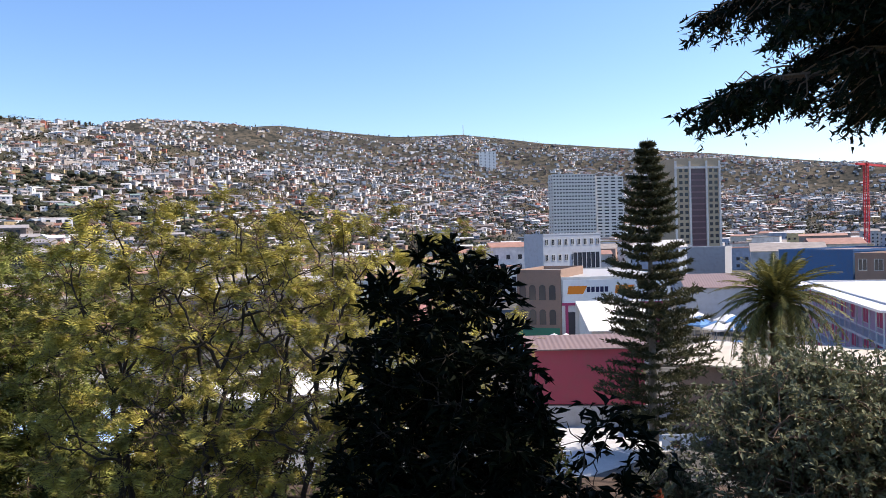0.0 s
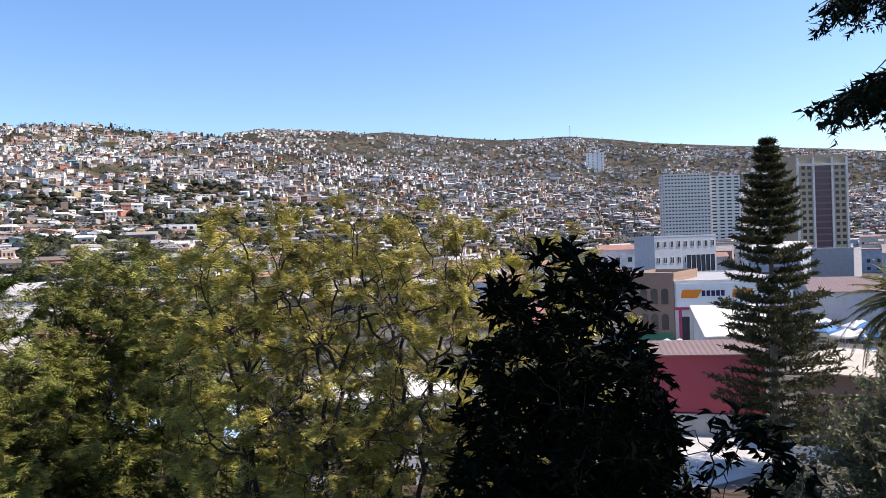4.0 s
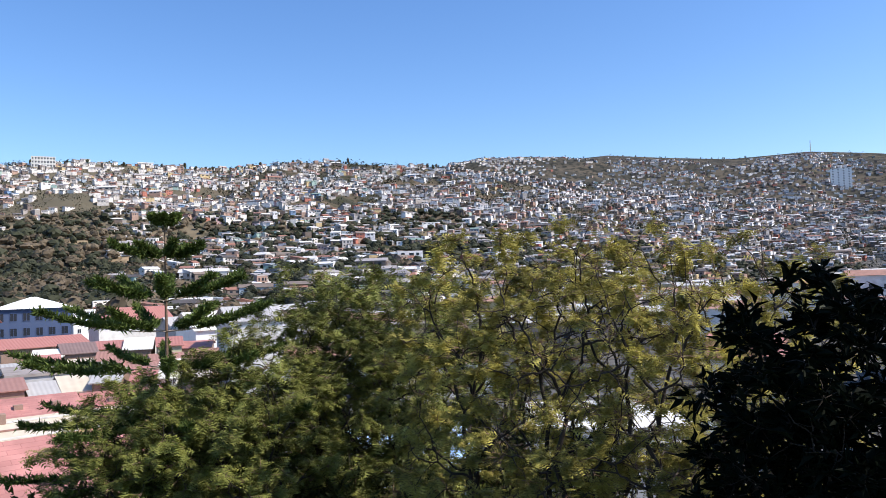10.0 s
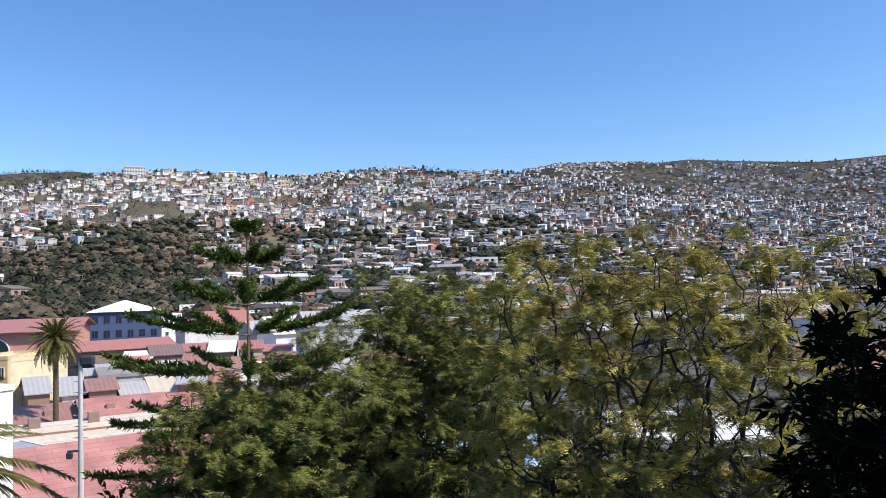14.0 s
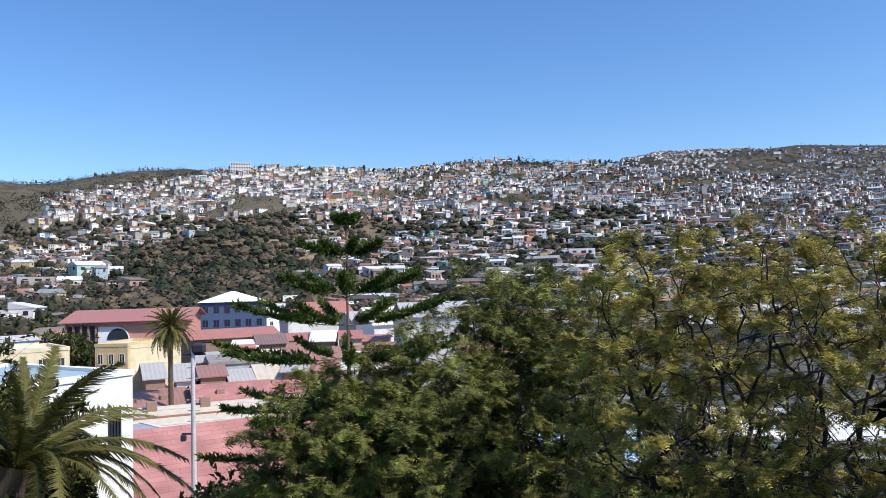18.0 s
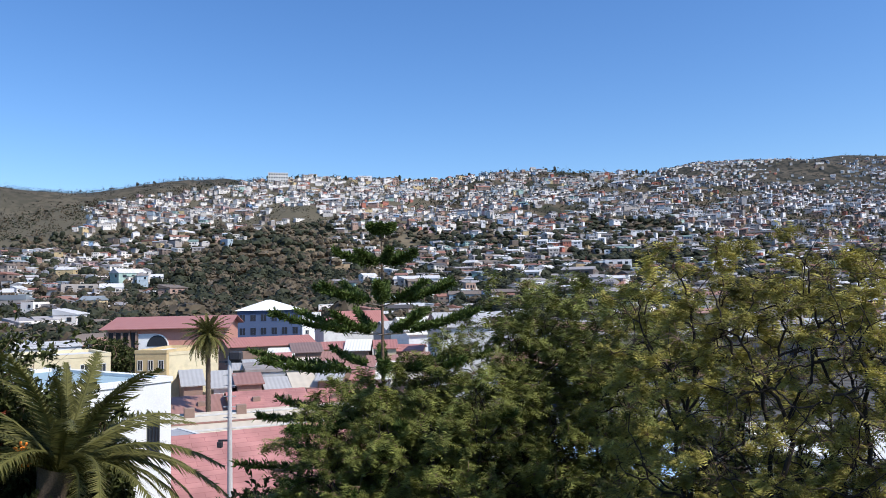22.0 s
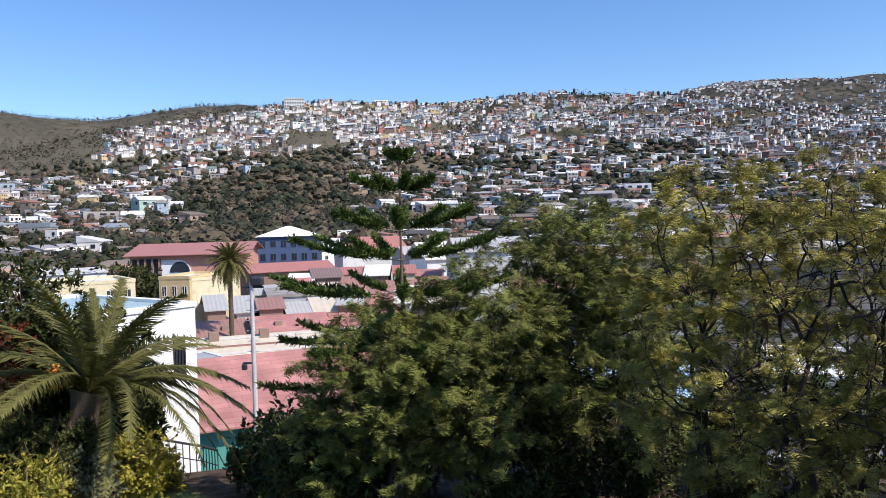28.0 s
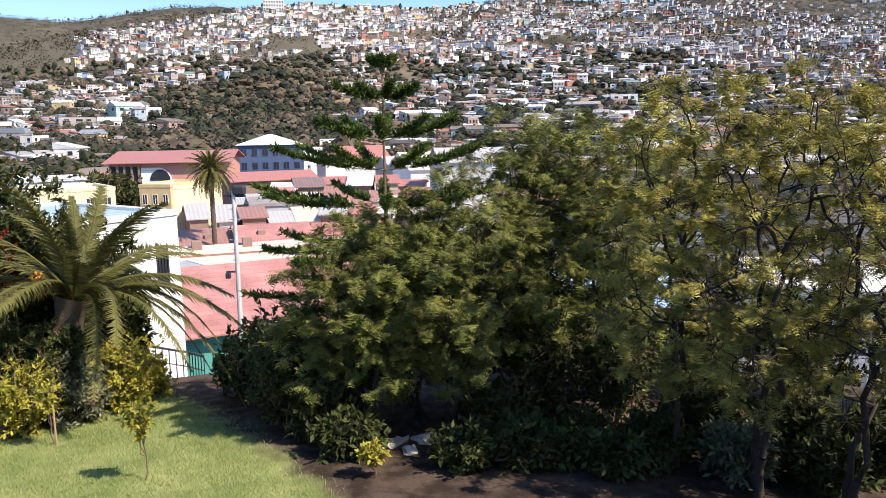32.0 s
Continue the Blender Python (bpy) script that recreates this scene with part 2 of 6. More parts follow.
REDROOF = tiled("faded_red_roof_tiles", (0.41, 0.18, 0.155), (0.46, 0.215, 0.185), (0.34, 0.14, 0.12), 1.8, 0.5)
RUSTROOF = striped("rust_roof_sheet", (0.37, 0.14, 0.11), (0.45, 0.21, 0.165), 0.5, 0)
OLDRUST = striped("old_rust_roof_sheet", (0.26, 0.13, 0.1), (0.4, 0.22, 0.17), 0.5, 0)
BROWNROOF = striped("brown_roof_sheet", (0.17, 0.115, 0.1), (0.27, 0.18, 0.15), 0.5, 0)
CREAMROOF = striped("cream_roof_sheet", (0.48, 0.41, 0.31), (0.66, 0.58, 0.45), 0.9, 0)
WHITEROOF = striped("white_roof_sheet", (0.72, 0.69, 0.6), (0.8, 0.77, 0.7), 0.5, 0)
GREYROOF = striped("grey_roof_sheet", (0.36, 0.34, 0.32), (0.48, 0.47, 0.45), 0.5, 0)
BLUEROOF = striped("blue_roof_sheet", (0.2, 0.42, 0.72), (0.6, 0.72, 0.85), 0.6, 0)
TEALROOF = striped("teal_roof_sheet", (0.3, 0.42, 0.38), (0.4, 0.52, 0.47), 0.5, 0)
TEAL = surface("teal_paint", (0.1, 0.36, 0.3), vary=0.12, stain=0.2)
PALEBLUE = surface("pale_blue_membrane", (0.34, 0.45, 0.48), vary=0.08, stain=0.2)
ORANGE = surface("orange_paint", (0.85, 0.25, 0.03), vary=0.05, stain=0.05)
NAVY = surface("navy_paint", (0.03, 0.03, 0.08), vary=0.05, stain=0.05)
GREEN = surface("green_paint", (0.06, 0.24, 0.14), vary=0.1, stain=0.2)
CRANE_RED = surface("crane_red_paint", (0.55, 0.04, 0.05), vary=0.1, stain=0.1)
POLE = surface("weathered_galvanised_pole", (0.6, 0.57, 0.53), rough=0.6, vary=0.1, stain=0.4, dirt=(0.2, 0.1, 0.05))
BARK = surface("brown_bark", (0.19, 0.125, 0.085), rough=0.95, vary=0.4, scale=8, stain=0.4, bump=0.6)
GREYBARK = surface("grey_bark", (0.27, 0.22, 0.17), rough=0.95, vary=0.4, scale=8, stain=0.4, bump=0.6)
# bark with the shade under the crowns put into its colour
SHADEDBARK = surface("shaded_bark", (0.045, 0.035, 0.028), rough=0.95, vary=0.3, scale=8, bump=0.4)
PALMBARK = surface("palm_bark", (0.11, 0.08, 0.055), rough=0.95, vary=0.4, scale=5, stain=0.4, bump=0.8)
STAKE = surface("raw_timber", (0.4, 0.28, 0.16), vary=0.25, scale=8)
STONE = surface("pale_stone", (0.5, 0.46, 0.4), vary=0.2, scale=4)
COURT = surface("pale_court_slab", (0.5, 0.5, 0.49), vary=0.08, stain=0.25, scale=1.0)

# next two: shaded gaps and sunlit tufts are put into the leaf colours
ACACIA = foliage("feathery_leaf_sun_and_shade", (0.032, 0.033, 0.013), (0.66, 0.58, 0.14), through=0.2, patch=1.5, grain=0.3)
FRESH = foliage("fresh_leaf_sun_and_shade", (0.01, 0.015, 0.006), (0.34, 0.36, 0.09), through=0.12, patch=1.5, grain=0.3)
# near-black: the deep shade on these leaves is put into their colour
LOQUAT = foliage("leathery_leaf_in_shade", (0.002, 0.004, 0.002), (0.006, 0.009, 0.004), through=0.03, rough=0.6, spec=0.05)
OLIVE = foliage("grey_green_leaf", (0.03, 0.036, 0.018), (0.32, 0.33, 0.19), through=0.2)
# dark green with the shade of the trees put into it as well
SHRUB = foliage("dark_shaded_shrub_leaf", (0.008, 0.013, 0.005), (0.115, 0.13, 0.04), through=0.12)
VARIEGATED = foliage("yellow_variegated_leaf", (0.07, 0.1, 0.02), (0.7, 0.58, 0.1), through=0.25)
NEEDLE = foliage("norfolk_needle", (0.02, 0.035, 0.008), (0.14, 0.19, 0.045), through=0.15)
OLDNEEDLE = foliage("old_norfolk_needle", (0.03, 0.036, 0.017), (0.12, 0.115, 0.055), through=0.15)
# the shaded undersides seen against the sky are put into this needle colour
CEDAR = foliage("cedar_needle_in_shade", (0.005, 0.01, 0.006), (0.012, 0.022, 0.012), through=0.03, spec=0.1)
PALMLEAF = foliage("palm_leaflet", (0.014, 0.02, 0.007), (0.27, 0.25, 0.075), through=0.25, rough=0.55, spec=0.15)
PALMDRY = foliage("dry_palm_leaflet", (0.16, 0.09, 0.04), (0.34, 0.2, 0.09), through=0.2)
REDFLOWER = foliage("red_flower", (0.16, 0.035, 0.018), (0.32, 0.08, 0.035), through=0.3)
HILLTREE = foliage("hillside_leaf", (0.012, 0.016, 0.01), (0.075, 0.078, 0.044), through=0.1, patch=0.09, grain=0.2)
# greyer than the nearer trees: aerial haze is put into the leaf colour
HAZETREE = foliage("hazy_far_hill_leaf", (0.028, 0.03, 0.024), (0.11, 0.1, 0.078), through=0.1, patch=0.03, grain=0.4)
DRYTREE = foliage("dry_hillside_leaf", (0.045, 0.036, 0.024), (0.2, 0.155, 0.1), through=0.1, patch=0.09, grain=0.2)
BLADE = foliage("grass_blade", (0.18, 0.25, 0.065), (0.48, 0.5, 0.2), through=0.3)

# ---- ground: one sheet from the lawn over the town to the hills ----
BASE_AZ = (-180, -100, -75, -50, -38, -25, -12, 0, 10, 22, 35, 60, 120, 180)
BASE_R = (900, 900, 950, 900, 760, 520, 360, 290, 250, 225, 220, 260, 600, 900)
CREST_AZ = (-180, -100, -75, -60, -50, -40, -33, -26, -20, -14, -10, -6, -1.7, 2.5, 6.5, 12, 14.8, 20, 24, 27.5, 32, 40, 60, 120, 180)
CREST_EL = (3, 2.5, 2.0, 2.4, 3.1, 4.1, 5.1, 6.2, 7.3, 8.2, 8.5, 8.85, 8.75, 8.35, 8.45, 8.65, 8.45, 7.75, 6.95, 6.3, 5.0, 3.6, 4, 3, 3)
FAR_AZ = (-180, -100, -80, -68, -65, -58, -52, -45.5, -43, -39.5, -34.5, -30, -26, -24, -20, -17, -14.3, -12, -6, 5, 14, 17, 20.5, 23, 25.5, 27, 30, 32.5, 40, 60, 180)
FAR_EL = (3, 3, 3.4, 4.1, 4.5, 5.5, 6.2, 6.9, 7.3, 7.75, 7.7, 8.15, 8.6, 8.5, 8.85, 8.85, 8.45, 7.6, 7, 7, 7.6, 8.2, 8.3, 7.95, 7.4, 7.15, 7.05, 7.4, 7.8, 6, 3)
CREST_R = ((-180, -75, -40, -14, 15, 35, 180), (1700, 1700, 1650, 1300, 1250, 1050, 1700))
FAR_R = ((-180, -15, 12, 22, 180), (2900, 2900, 2600, 1900, 2400))
SITE_R = (0, 2.4, 6, 10, 17, 24, 34, 46, 60)
SITE_Z = (15.4, 15.4, 12.6, 11.3, 10.7, 9.6, 4.0, 0.0, 0.0)


def wob(x, y, s, seed=0.0):
    """Cheap smooth wobble from a few sines, about -1 to 1."""
    return (np.sin(x / s + seed) * np.cos(y / s * 1.13 + 1.7 * seed) + 0.6 * np.sin(x / s * 2.3 - y / s * 1.9 + seed * 2.1)
            + 0.35 * np.cos(x / s * 4.7 + y / s * 5.1 + seed)) / 1.6


def land(az, r):
    """Height of the ground at azimuth az (degrees) and distance r, as arrays."""
    az, r = np.asarray(az, float), np.asarray(r, float)
    x, y = -np.sin(np.radians(az)) * r, np.cos(np.radians(az)) * r
    r0, rc, rf = ramp(az, BASE_AZ, BASE_R), ramp(az, *CREST_R), ramp(az, *FAR_R)
    ec, ef = ramp(az, CREST_AZ, CREST_EL), ramp(az, FAR_AZ, FAR_EL)
    site = ramp(r, SITE_R, SITE_Z)
    s = np.clip((r - r0) / (rc - r0), 0, 1)
    e0 = np.degrees(np.arctan(-EYE / r0))
    el = e0 + (ec - e0) * s ** 0.72
    hill = EYE + r * np.tan(np.radians(el))
    hill = hill + np.sin(np.pi * s) ** 0.8 * wob(x, y, 46, 0.4) * 5.5 * np.clip(r / 600, 0.3, 1.6)
    q = np.clip((r - rc) / (rf - rc), 0, 1)
    dip = np.sin(np.pi * np.clip(q * 1.25, 0, 1)) * 2.2
    far = EYE + r * np.tan(np.radians(ec + (ef - ec) * q ** 0.8 - dip)) + np.sin(np.pi * q) * wob(x, y, 160, 1.3) * 22
    beyond = np.clip((r - rf) / 900, 0, 1)
    far = far * (1 - beyond ** 2) 
    z = np.where(r < r0, site, np.where(r < rc, hill, far))
    return z


rings = np.concatenate([np.linspace(0.01, 60, 50), np.linspace(64, 230, 18), np.linspace(240, 1750, 130), np.linspace(1775, 3400, 60), [3600, 4000, 4600]])
azs = np.concatenate([np.linspace(-180, -76, 40, endpoint=False), np.linspace(-76, 44, 300, endpoint=False), np.linspace(44, 180, 45)])
A, R = np.meshgrid(azs, rings)
Z = land(A, R)
pts = np.stack([-np.sin(np.radians(A)) * R, np.cos(np.radians(A)) * R, Z], -1).reshape(-1, 3)
na, nr = len(azs), len(rings)
i0 = (np.arange(nr - 1)[:, None] * na + np.arange(na - 1)[None, :]).ravel()
quads = np.stack([i0, i0 + na, i0 + na + 1, i0 + 1], 1)


def ground_material():
    m, n, l, b = nodes_of("ground")
    geo = n.new("ShaderNodeNewGeometry")
    sep, ln = n.new("ShaderNodeSeparateXYZ"), n.new("ShaderNodeVectorMath")
    ln.operation = "LENGTH"
    flat = n.new("ShaderNodeVectorMath")
    flat.operation = "MULTIPLY"
    flat.inputs[1].default_value = (1, 1, 0)
    l.new(geo.outputs["Position"], flat.inputs[0])
    l.new(flat.outputs[0], ln.inputs[0])
    l.new(geo.outputs["Position"], sep.inputs[0])

    def noise_of(scale, detail=6):
        t = n.new("ShaderNodeTexNoise")
        t.inputs["Scale"].default_value, t.inputs["Detail"].default_value = scale, detail
        l.new(geo.outputs["Position"], t.inputs["Vector"])
        return t.outputs["Fac"]

    def blend(f, a, c, lo=0.4, hi=0.6):
        mr = n.new("ShaderNodeMapRange")
        mr.inputs["From Min"].default_value, mr.inputs["From Max"].default_value = lo, hi
        l.new(f, mr.inputs["Value"])
        mx = n.new("ShaderNodeMix")
        mx.data_type = "RGBA"
        l.new(mr.outputs[0], mx.inputs["Factor"])
        for k, v in (("A", a), ("B", c)):
            if isinstance(v, tuple):
                mx.inputs[k].default_value = (*v, 1)
            else:
                l.new(v, mx.inputs[k])
        return mx.outputs["Result"]
    lawn = blend(noise_of(1.2), (0.17, 0.22, 0.065), (0.34, 0.36, 0.14), 0.35, 0.65)
    lawn = blend(noise_of(9.0), lawn, (0.24, 0.2, 0.1), 0.55, 0.8)
    # soil brown, darkened: the shadow below the trees is put into it
    soil = blend(noise_of(2.2), (0.04, 0.028, 0.02), (0.1, 0.07, 0.05))
    street = blend(noise_of(0.3), (0.06, 0.06, 0.06), (0.13, 0.125, 0.115))
    scrub = blend(noise_of(0.02), (0.13, 0.1, 0.07), (0.05, 0.047, 0.034), 0.45, 0.58)
    scrub = blend(noise_of(0.14), scrub, (0.045, 0.048, 0.026), 0.5, 0.62)
    # the slopes to the west are drier, with bare tan earth
    west = n.new("ShaderNodeMath")
    west.operation = "MULTIPLY_ADD"
    west.inputs[1].default_value = 160
    l.new(noise_of(0.025), west.inputs[0])
    l.new(sep.outputs["X"], west.inputs[2])
    dry = blend(noise_of(0.07), (0.3, 0.225, 0.14), (0.12, 0.092, 0.06), 0.42, 0.6)
    dry = blend(ln.outputs["Value"], dry, (0.12, 0.105, 0.072), 640, 860)
    scrub = blend(west.outputs[0], dry, scrub, 20, 50)
    heath = blend(noise_of(0.012), (0.11, 0.092, 0.068), (0.06, 0.056, 0.045), 0.42, 0.6)
    heath = blend(noise_of(0.06), heath, (0.033, 0.034, 0.028), 0.48, 0.58)
    # the lawn ends along a slanting edge; bare soil lies below the trees
    dot = n.new("ShaderNodeVectorMath")
    dot.operation = "DOT_PRODUCT"
    dot.inputs[1].default_value = (1.0, 0.76, 0)
    l.new(geo.outputs["Position"], dot.inputs[0])
    edge = n.new("ShaderNodeMath")
    edge.operation = "MULTIPLY_ADD"
    edge.inputs[1].default_value = 2.5
    l.new(noise_of(1.6), edge.inputs[0])
    l.new(dot.outputs["Value"], edge.inputs[2])
    c = blend(edge.outputs[0], lawn, soil, 7.1, 7.9)
    c = blend(ln.outputs["Value"], c, soil, 20.5, 22)
    c = blend(ln.outputs["Value"], c, street, 42, 48)
    c = blend(sep.outputs["Z"], c, scrub, 22, 30)
    c = blend(ln.outputs["Value"], c, heath, 1500, 1900)
    l.new(c, b.inputs["Base Color"])
    b.inputs["Roughness"].default_value = 0.95
    b.inputs["Specular IOR Level"].default_value = 0.1
    bp = n.new("ShaderNodeBump")
    bp.inputs["Strength"].default_value, bp.inputs["Distance"].default_value = 0.5, 0.05
    l.new(noise_of(14.0), bp.inputs["Height"])
    l.new(bp.outputs[0], b.inputs["Normal"])
    return m


GROUND = ground_material()
ground = new("ground", mesh_of("ground", pts, quads, GROUND, smooth=True))
tagged(ground, "grassy slope, town flat and dry scrubby hills in one sheet", "ground", kind="structure")

# ---- houses over the hills ----
WALLCOLS = [(62, (0.87, 0.8, 0.72)), (16, (0.6, 0.55, 0.5)), (10, (0.42, 0.37, 0.33)), (4, (0.4, 0.47, 0.52)), (9, (0.45, 0.3, 0.23)),
            (4, (0.66, 0.5, 0.27)), (2.5, (0.52, 0.2, 0.14)), (2, (0.4, 0.53, 0.46)), (11, (0.22, 0.17, 0.14)), (2.5, (0.2, 0.3, 0.45)), (3, (0.6, 0.4, 0.38))]
ROOFCOLS = [(24, (0.35, 0.32, 0.31)), (20, (0.64, 0.62, 0.6)), (17, (0.2, 0.16, 0.13)), (17, (0.3, 0.15, 0.105)), (8, (0.1, 0.09, 0.085)), (5, (0.28, 0.31, 0.33)), (2, (0.2, 0.27, 0.23))]
# darker, browner mix of paints for houses towards the right
DARKERCOLS = [(38, (0.82, 0.79, 0.77)), (16, (0.48, 0.44, 0.41)), (14, (0.34, 0.32, 0.31)), (3, (0.3, 0.35, 0.41)), (13, (0.38, 0.25, 0.19)), (3, (0.54, 0.4, 0.22)),
           (3, (0.44, 0.16, 0.11)), (14, (0.18, 0.14, 0.115)), (6, (0.26, 0.24, 0.22))]
XWALL = palette("darker_house_paint", DARKERCOLS)
HWALL, HROOF = palette("house_paint", WALLCOLS), palette("house_roof", ROOFCOLS, rough=0.6)
OWALL, OROOF = palette("house_paint_single", WALLCOLS, "object"), palette("house_roof_single", ROOFCOLS, "object", rough=0.6)


def house_pieces(kind):
    """Unit house facing -y: wall, roof and windows as (verts, quads), x and y from -0.5 to 0.5, z from -0.6 to 1."""
    def bx(x0, y0, z0, x1, y1, z1):
        v = [(x, y, z) for z in (z0, z1) for x, y in ((x0, y0), (x1, y0), (x1, y1), (x0, y1))]
        return v, [(3, 2, 1, 0), (4, 5, 6, 7), (0, 1, 5, 4), (1, 2, 6, 5), (2, 3, 7, 6), (3, 0, 4, 7)]
    wall = bx(-0.5, -0.5, -0.7, 0.5, 0.5, 0.86)
    if kind == 0:      # low gable, ridge along x
        v = [(-0.53, -0.54, 0.85), (0.53, -0.54, 0.85), (0.53, 0, 1.12), (-0.53, 0, 1.12), (-0.53, 0.54, 0.85), (0.53, 0.54, 0.85),
             (-0.53, -0.54, 0.82), (0.53, -0.54, 0.82), (0.53, 0.54, 0.82), (-0.53, 0.54, 0.82)]
        roof = v, [(0, 1, 2, 3), (3, 2, 5, 4), (6, 7, 1, 0), (8, 9, 4, 5), (7, 8, 5, 1), (9, 6, 0, 4), (1, 5, 2, 2), (4, 0, 3, 3)]
    elif kind == 1:    # shed roof falling to the front
        v = [(-0.52, -0.55, 0.87), (0.52, -0.55, 0.87), (0.52, 0.52, 1.1), (-0.52, 0.52, 1.1), (-0.52, -0.55, 0.83), (0.52, -0.55, 0.83), (0.52, 0.52, 0.82), (-0.52, 0.52, 0.82)]
        roof = v, [(0, 1, 2, 3), (4, 5, 1, 0), (5, 6, 2, 1), (6, 7, 3, 2), (7, 4, 0, 3)]
    else:              # flat roof behind a parapet
        roof = bx(-0.46, -0.46, 0.8, 0.46, 0.46, 0.885)
    wins = []
    rows = ((0.54, 0.72), (0.1, 0.28))
    for r, (z0, z1) in enumerate(rows):
        for x0, x1 in ((-0.36, -0.22), (-0.04, 0.14), (0.24, 0.36)):
            wins.append(bx(x0, -0.512, z0, x1, -0.49, z1))
    for z0, z1 in rows:
        for y0, y1 in ((-0.3, -0.1), (0.1, 0.3)):
            wins.append(bx(0.49, y0, z0, 0.512, y1, z1))
            wins.append(bx(-0.512, y0, z0, -0.49, y1, z1))
    return wall, roof, wins


def clean(q):
    q = np.asarray(q)
    tri = q[:, 2] == q[:, 3]
    return q[~tri], q[tri][:, :3]


HOUSE = [house_pieces(k) for k in range(3)]


def scatter(n, az0, az1, r_pow, r_of, seed):
    g = np.random.default_rng(seed)
    az = g.uniform(az0, az1, n)
    return az, r_of(az, g.uniform(0, 1, n) ** r_pow), g


def wild(az, r):
    """The wooded ravine: broad at its foot, narrow towards the ridge."""
    x, y = -np.sin(np.radians(az)) * r, np.cos(np.radians(az)) * r
    mid = 16.0 - (r - 300) * 0.004 + 2.6 * wob(x, y, 30, 6.1)
    return np.exp(-((az - mid) / np.clip(8.5 - (r - 300) * 0.008, 2.5, 10)) ** 2) * np.clip((980 - r) / 220, 0, 1)


def woods(az, r):
    """Where trees rather than houses cover the hillside: the ravine on the left and scattered gullies."""
    x, y = -np.sin(np.radians(az)) * r, np.cos(np.radians(az)) * r
    ravine = wild(az, r) * (1.1 + 0.8 * wob(x, y, 34, 3.1))
    gully = np.clip(wob(x, y, 58, 2.2) + 0.5 * wob(x, y, 23, 0.7) - 0.05, 0, 1) * 1.6 * np.clip(1.6 - r / 1000, 0.22, 1)
    left = np.clip((az - 25) / 5, 0, 1) * np.clip((r - 820) / 150, 0, 1) * 1.4
    belt = np.clip(wob(x * 0.55, y * 1.5, 40, 5.2) - 0.2, 0, 1) * 1.7 * np.where(az < 6, 1, 0)
    return np.clip(ravine, 0, 2) + gully + left + belt


# near hillside
def near_r(az, u):
    r0, rc = ramp(az, BASE_AZ, BASE_R), ramp(az, *CREST_R)
    return r0 + 12 + (rc - r0 - 10) * u


def far_r(az, u):
    rc, rf = ramp(az, *CREST_R), ramp(az, *FAR_R)
    return rc + (rf - rc) * (0.25 + 0.7 * u)


az1, r1, g1 = scatter(34000, -74, 40, 0.95, near_r, 11)
keep = g1.uniform(0, 1, len(az1)) > woods(az1, r1) * 1.15 + wild(az1, r1) * 0.5 + np.clip((az1 - 9) / 8, 0, 0.3) + np.where(az1 < -8, 0.12, 0.0)
az1, r1 = az1[keep], r1[keep]


def slopes(az, r):
    """How steeply the ground rises away from the eye, and across to the left."""
    da = 4.0 / r
    return (land(az, r + 4) - land(az, r - 4)) / 8, (land(az + np.degrees(da), r) - land(az - np.degrees(da), r)) / 8


# the houses stand in rows along the slopes
rise1, _ = slopes(az1, r1)
z1 = land(az1, r1)
ledge = 2.5 * wob(-np.sin(np.radians(az1)) * r1, np.cos(np.radians(az1)) * r1, 95, 2.6)
pull = (np.round((z1 + ledge) / 4.6) * 4.6 - ledge - z1) / np.clip(rise1, 0.07, 1)
r1 = r1 + np.clip(pull, -22, 22) * g1.uniform(0.75, 1.0, len(r1))
az2, r2, g2 = scatter(13000, -74, -8, 0.9, far_r, 12)
x2, y2 = -np.sin(np.radians(az2)) * r2, np.cos(np.radians(az2)) * r2
q2 = (r2 - ramp(az2, *CREST_R)) / (ramp(az2, *FAR_R) - ramp(az2, *CREST_R))
keep = (wob(x2, y2, 210, 0.9) + 0.35 - 0.8 * np.clip(q2 - 0.6, 0, 1) * np.where(az2 > -38, 2.4, 0.6)) > g2.uniform(-0.5, 0.5, len(az2))
az2, r2 = az2[keep], r2[keep]
haz, hr = np.concatenate([az1, az2]), np.concatenate([r1, r2])
order = np.argsort(hr)
haz, hr = haz[order], hr[order]
# thin out houses that stand in one another
hx, hy = -np.sin(np.radians(haz)) * hr, np.cos(np.radians(haz)) * hr
cell, ok = {}, np.ones(len(hr), bool)
for i in range(len(hr)):
    gap = 9.5 if hr[i] < 450 else 7.6 if hr[i] < 700 else 7.0 if hr[i] < 1650 else 10.0
    k = (int(hx[i] // gap), int(hy[i] // gap), gap)
    ok[i] = k not in cell
    cell[k] = 1
haz, hr, hx, hy = haz[ok], hr[ok], hx[ok], hy[ok]
nh = len(hr)
gh = np.random.default_rng(5)
hz = land(haz, hr)
hw, hd, hh = gh.gamma(9.0, 1.15, nh).clip(5.5, 18), gh.uniform(5.5, 9.5, nh), gh.gamma(9.0, 0.5, nh).clip(2.8, 8.5)
big = gh.uniform(0, 1, nh) > 0.96
small = np.interp(hr, (250, 450, 700, 1200, 1700), (1.1, 1.05, 0.8, 0.78, 0.85))
hw, hd, hh = hw * small, hd * small, hh * np.sqrt(small)
hw[big] *= 1.9
hh[big] *= 1.3
up, across = slopes(haz, hr)
tilt = np.clip(np.arctan2(-across, np.clip(up, 0.05, 1)), -0.7, 0.7)
hrot = np.radians(haz) + tilt + np.radians(gh.normal(0, 9, nh) + 18) + np.where(gh.uniform(0, 1, nh) < 0.18, np.pi / 2, 0)
hkind = gh.choice(3, nh, p=(0.42, 0.36, 0.22))


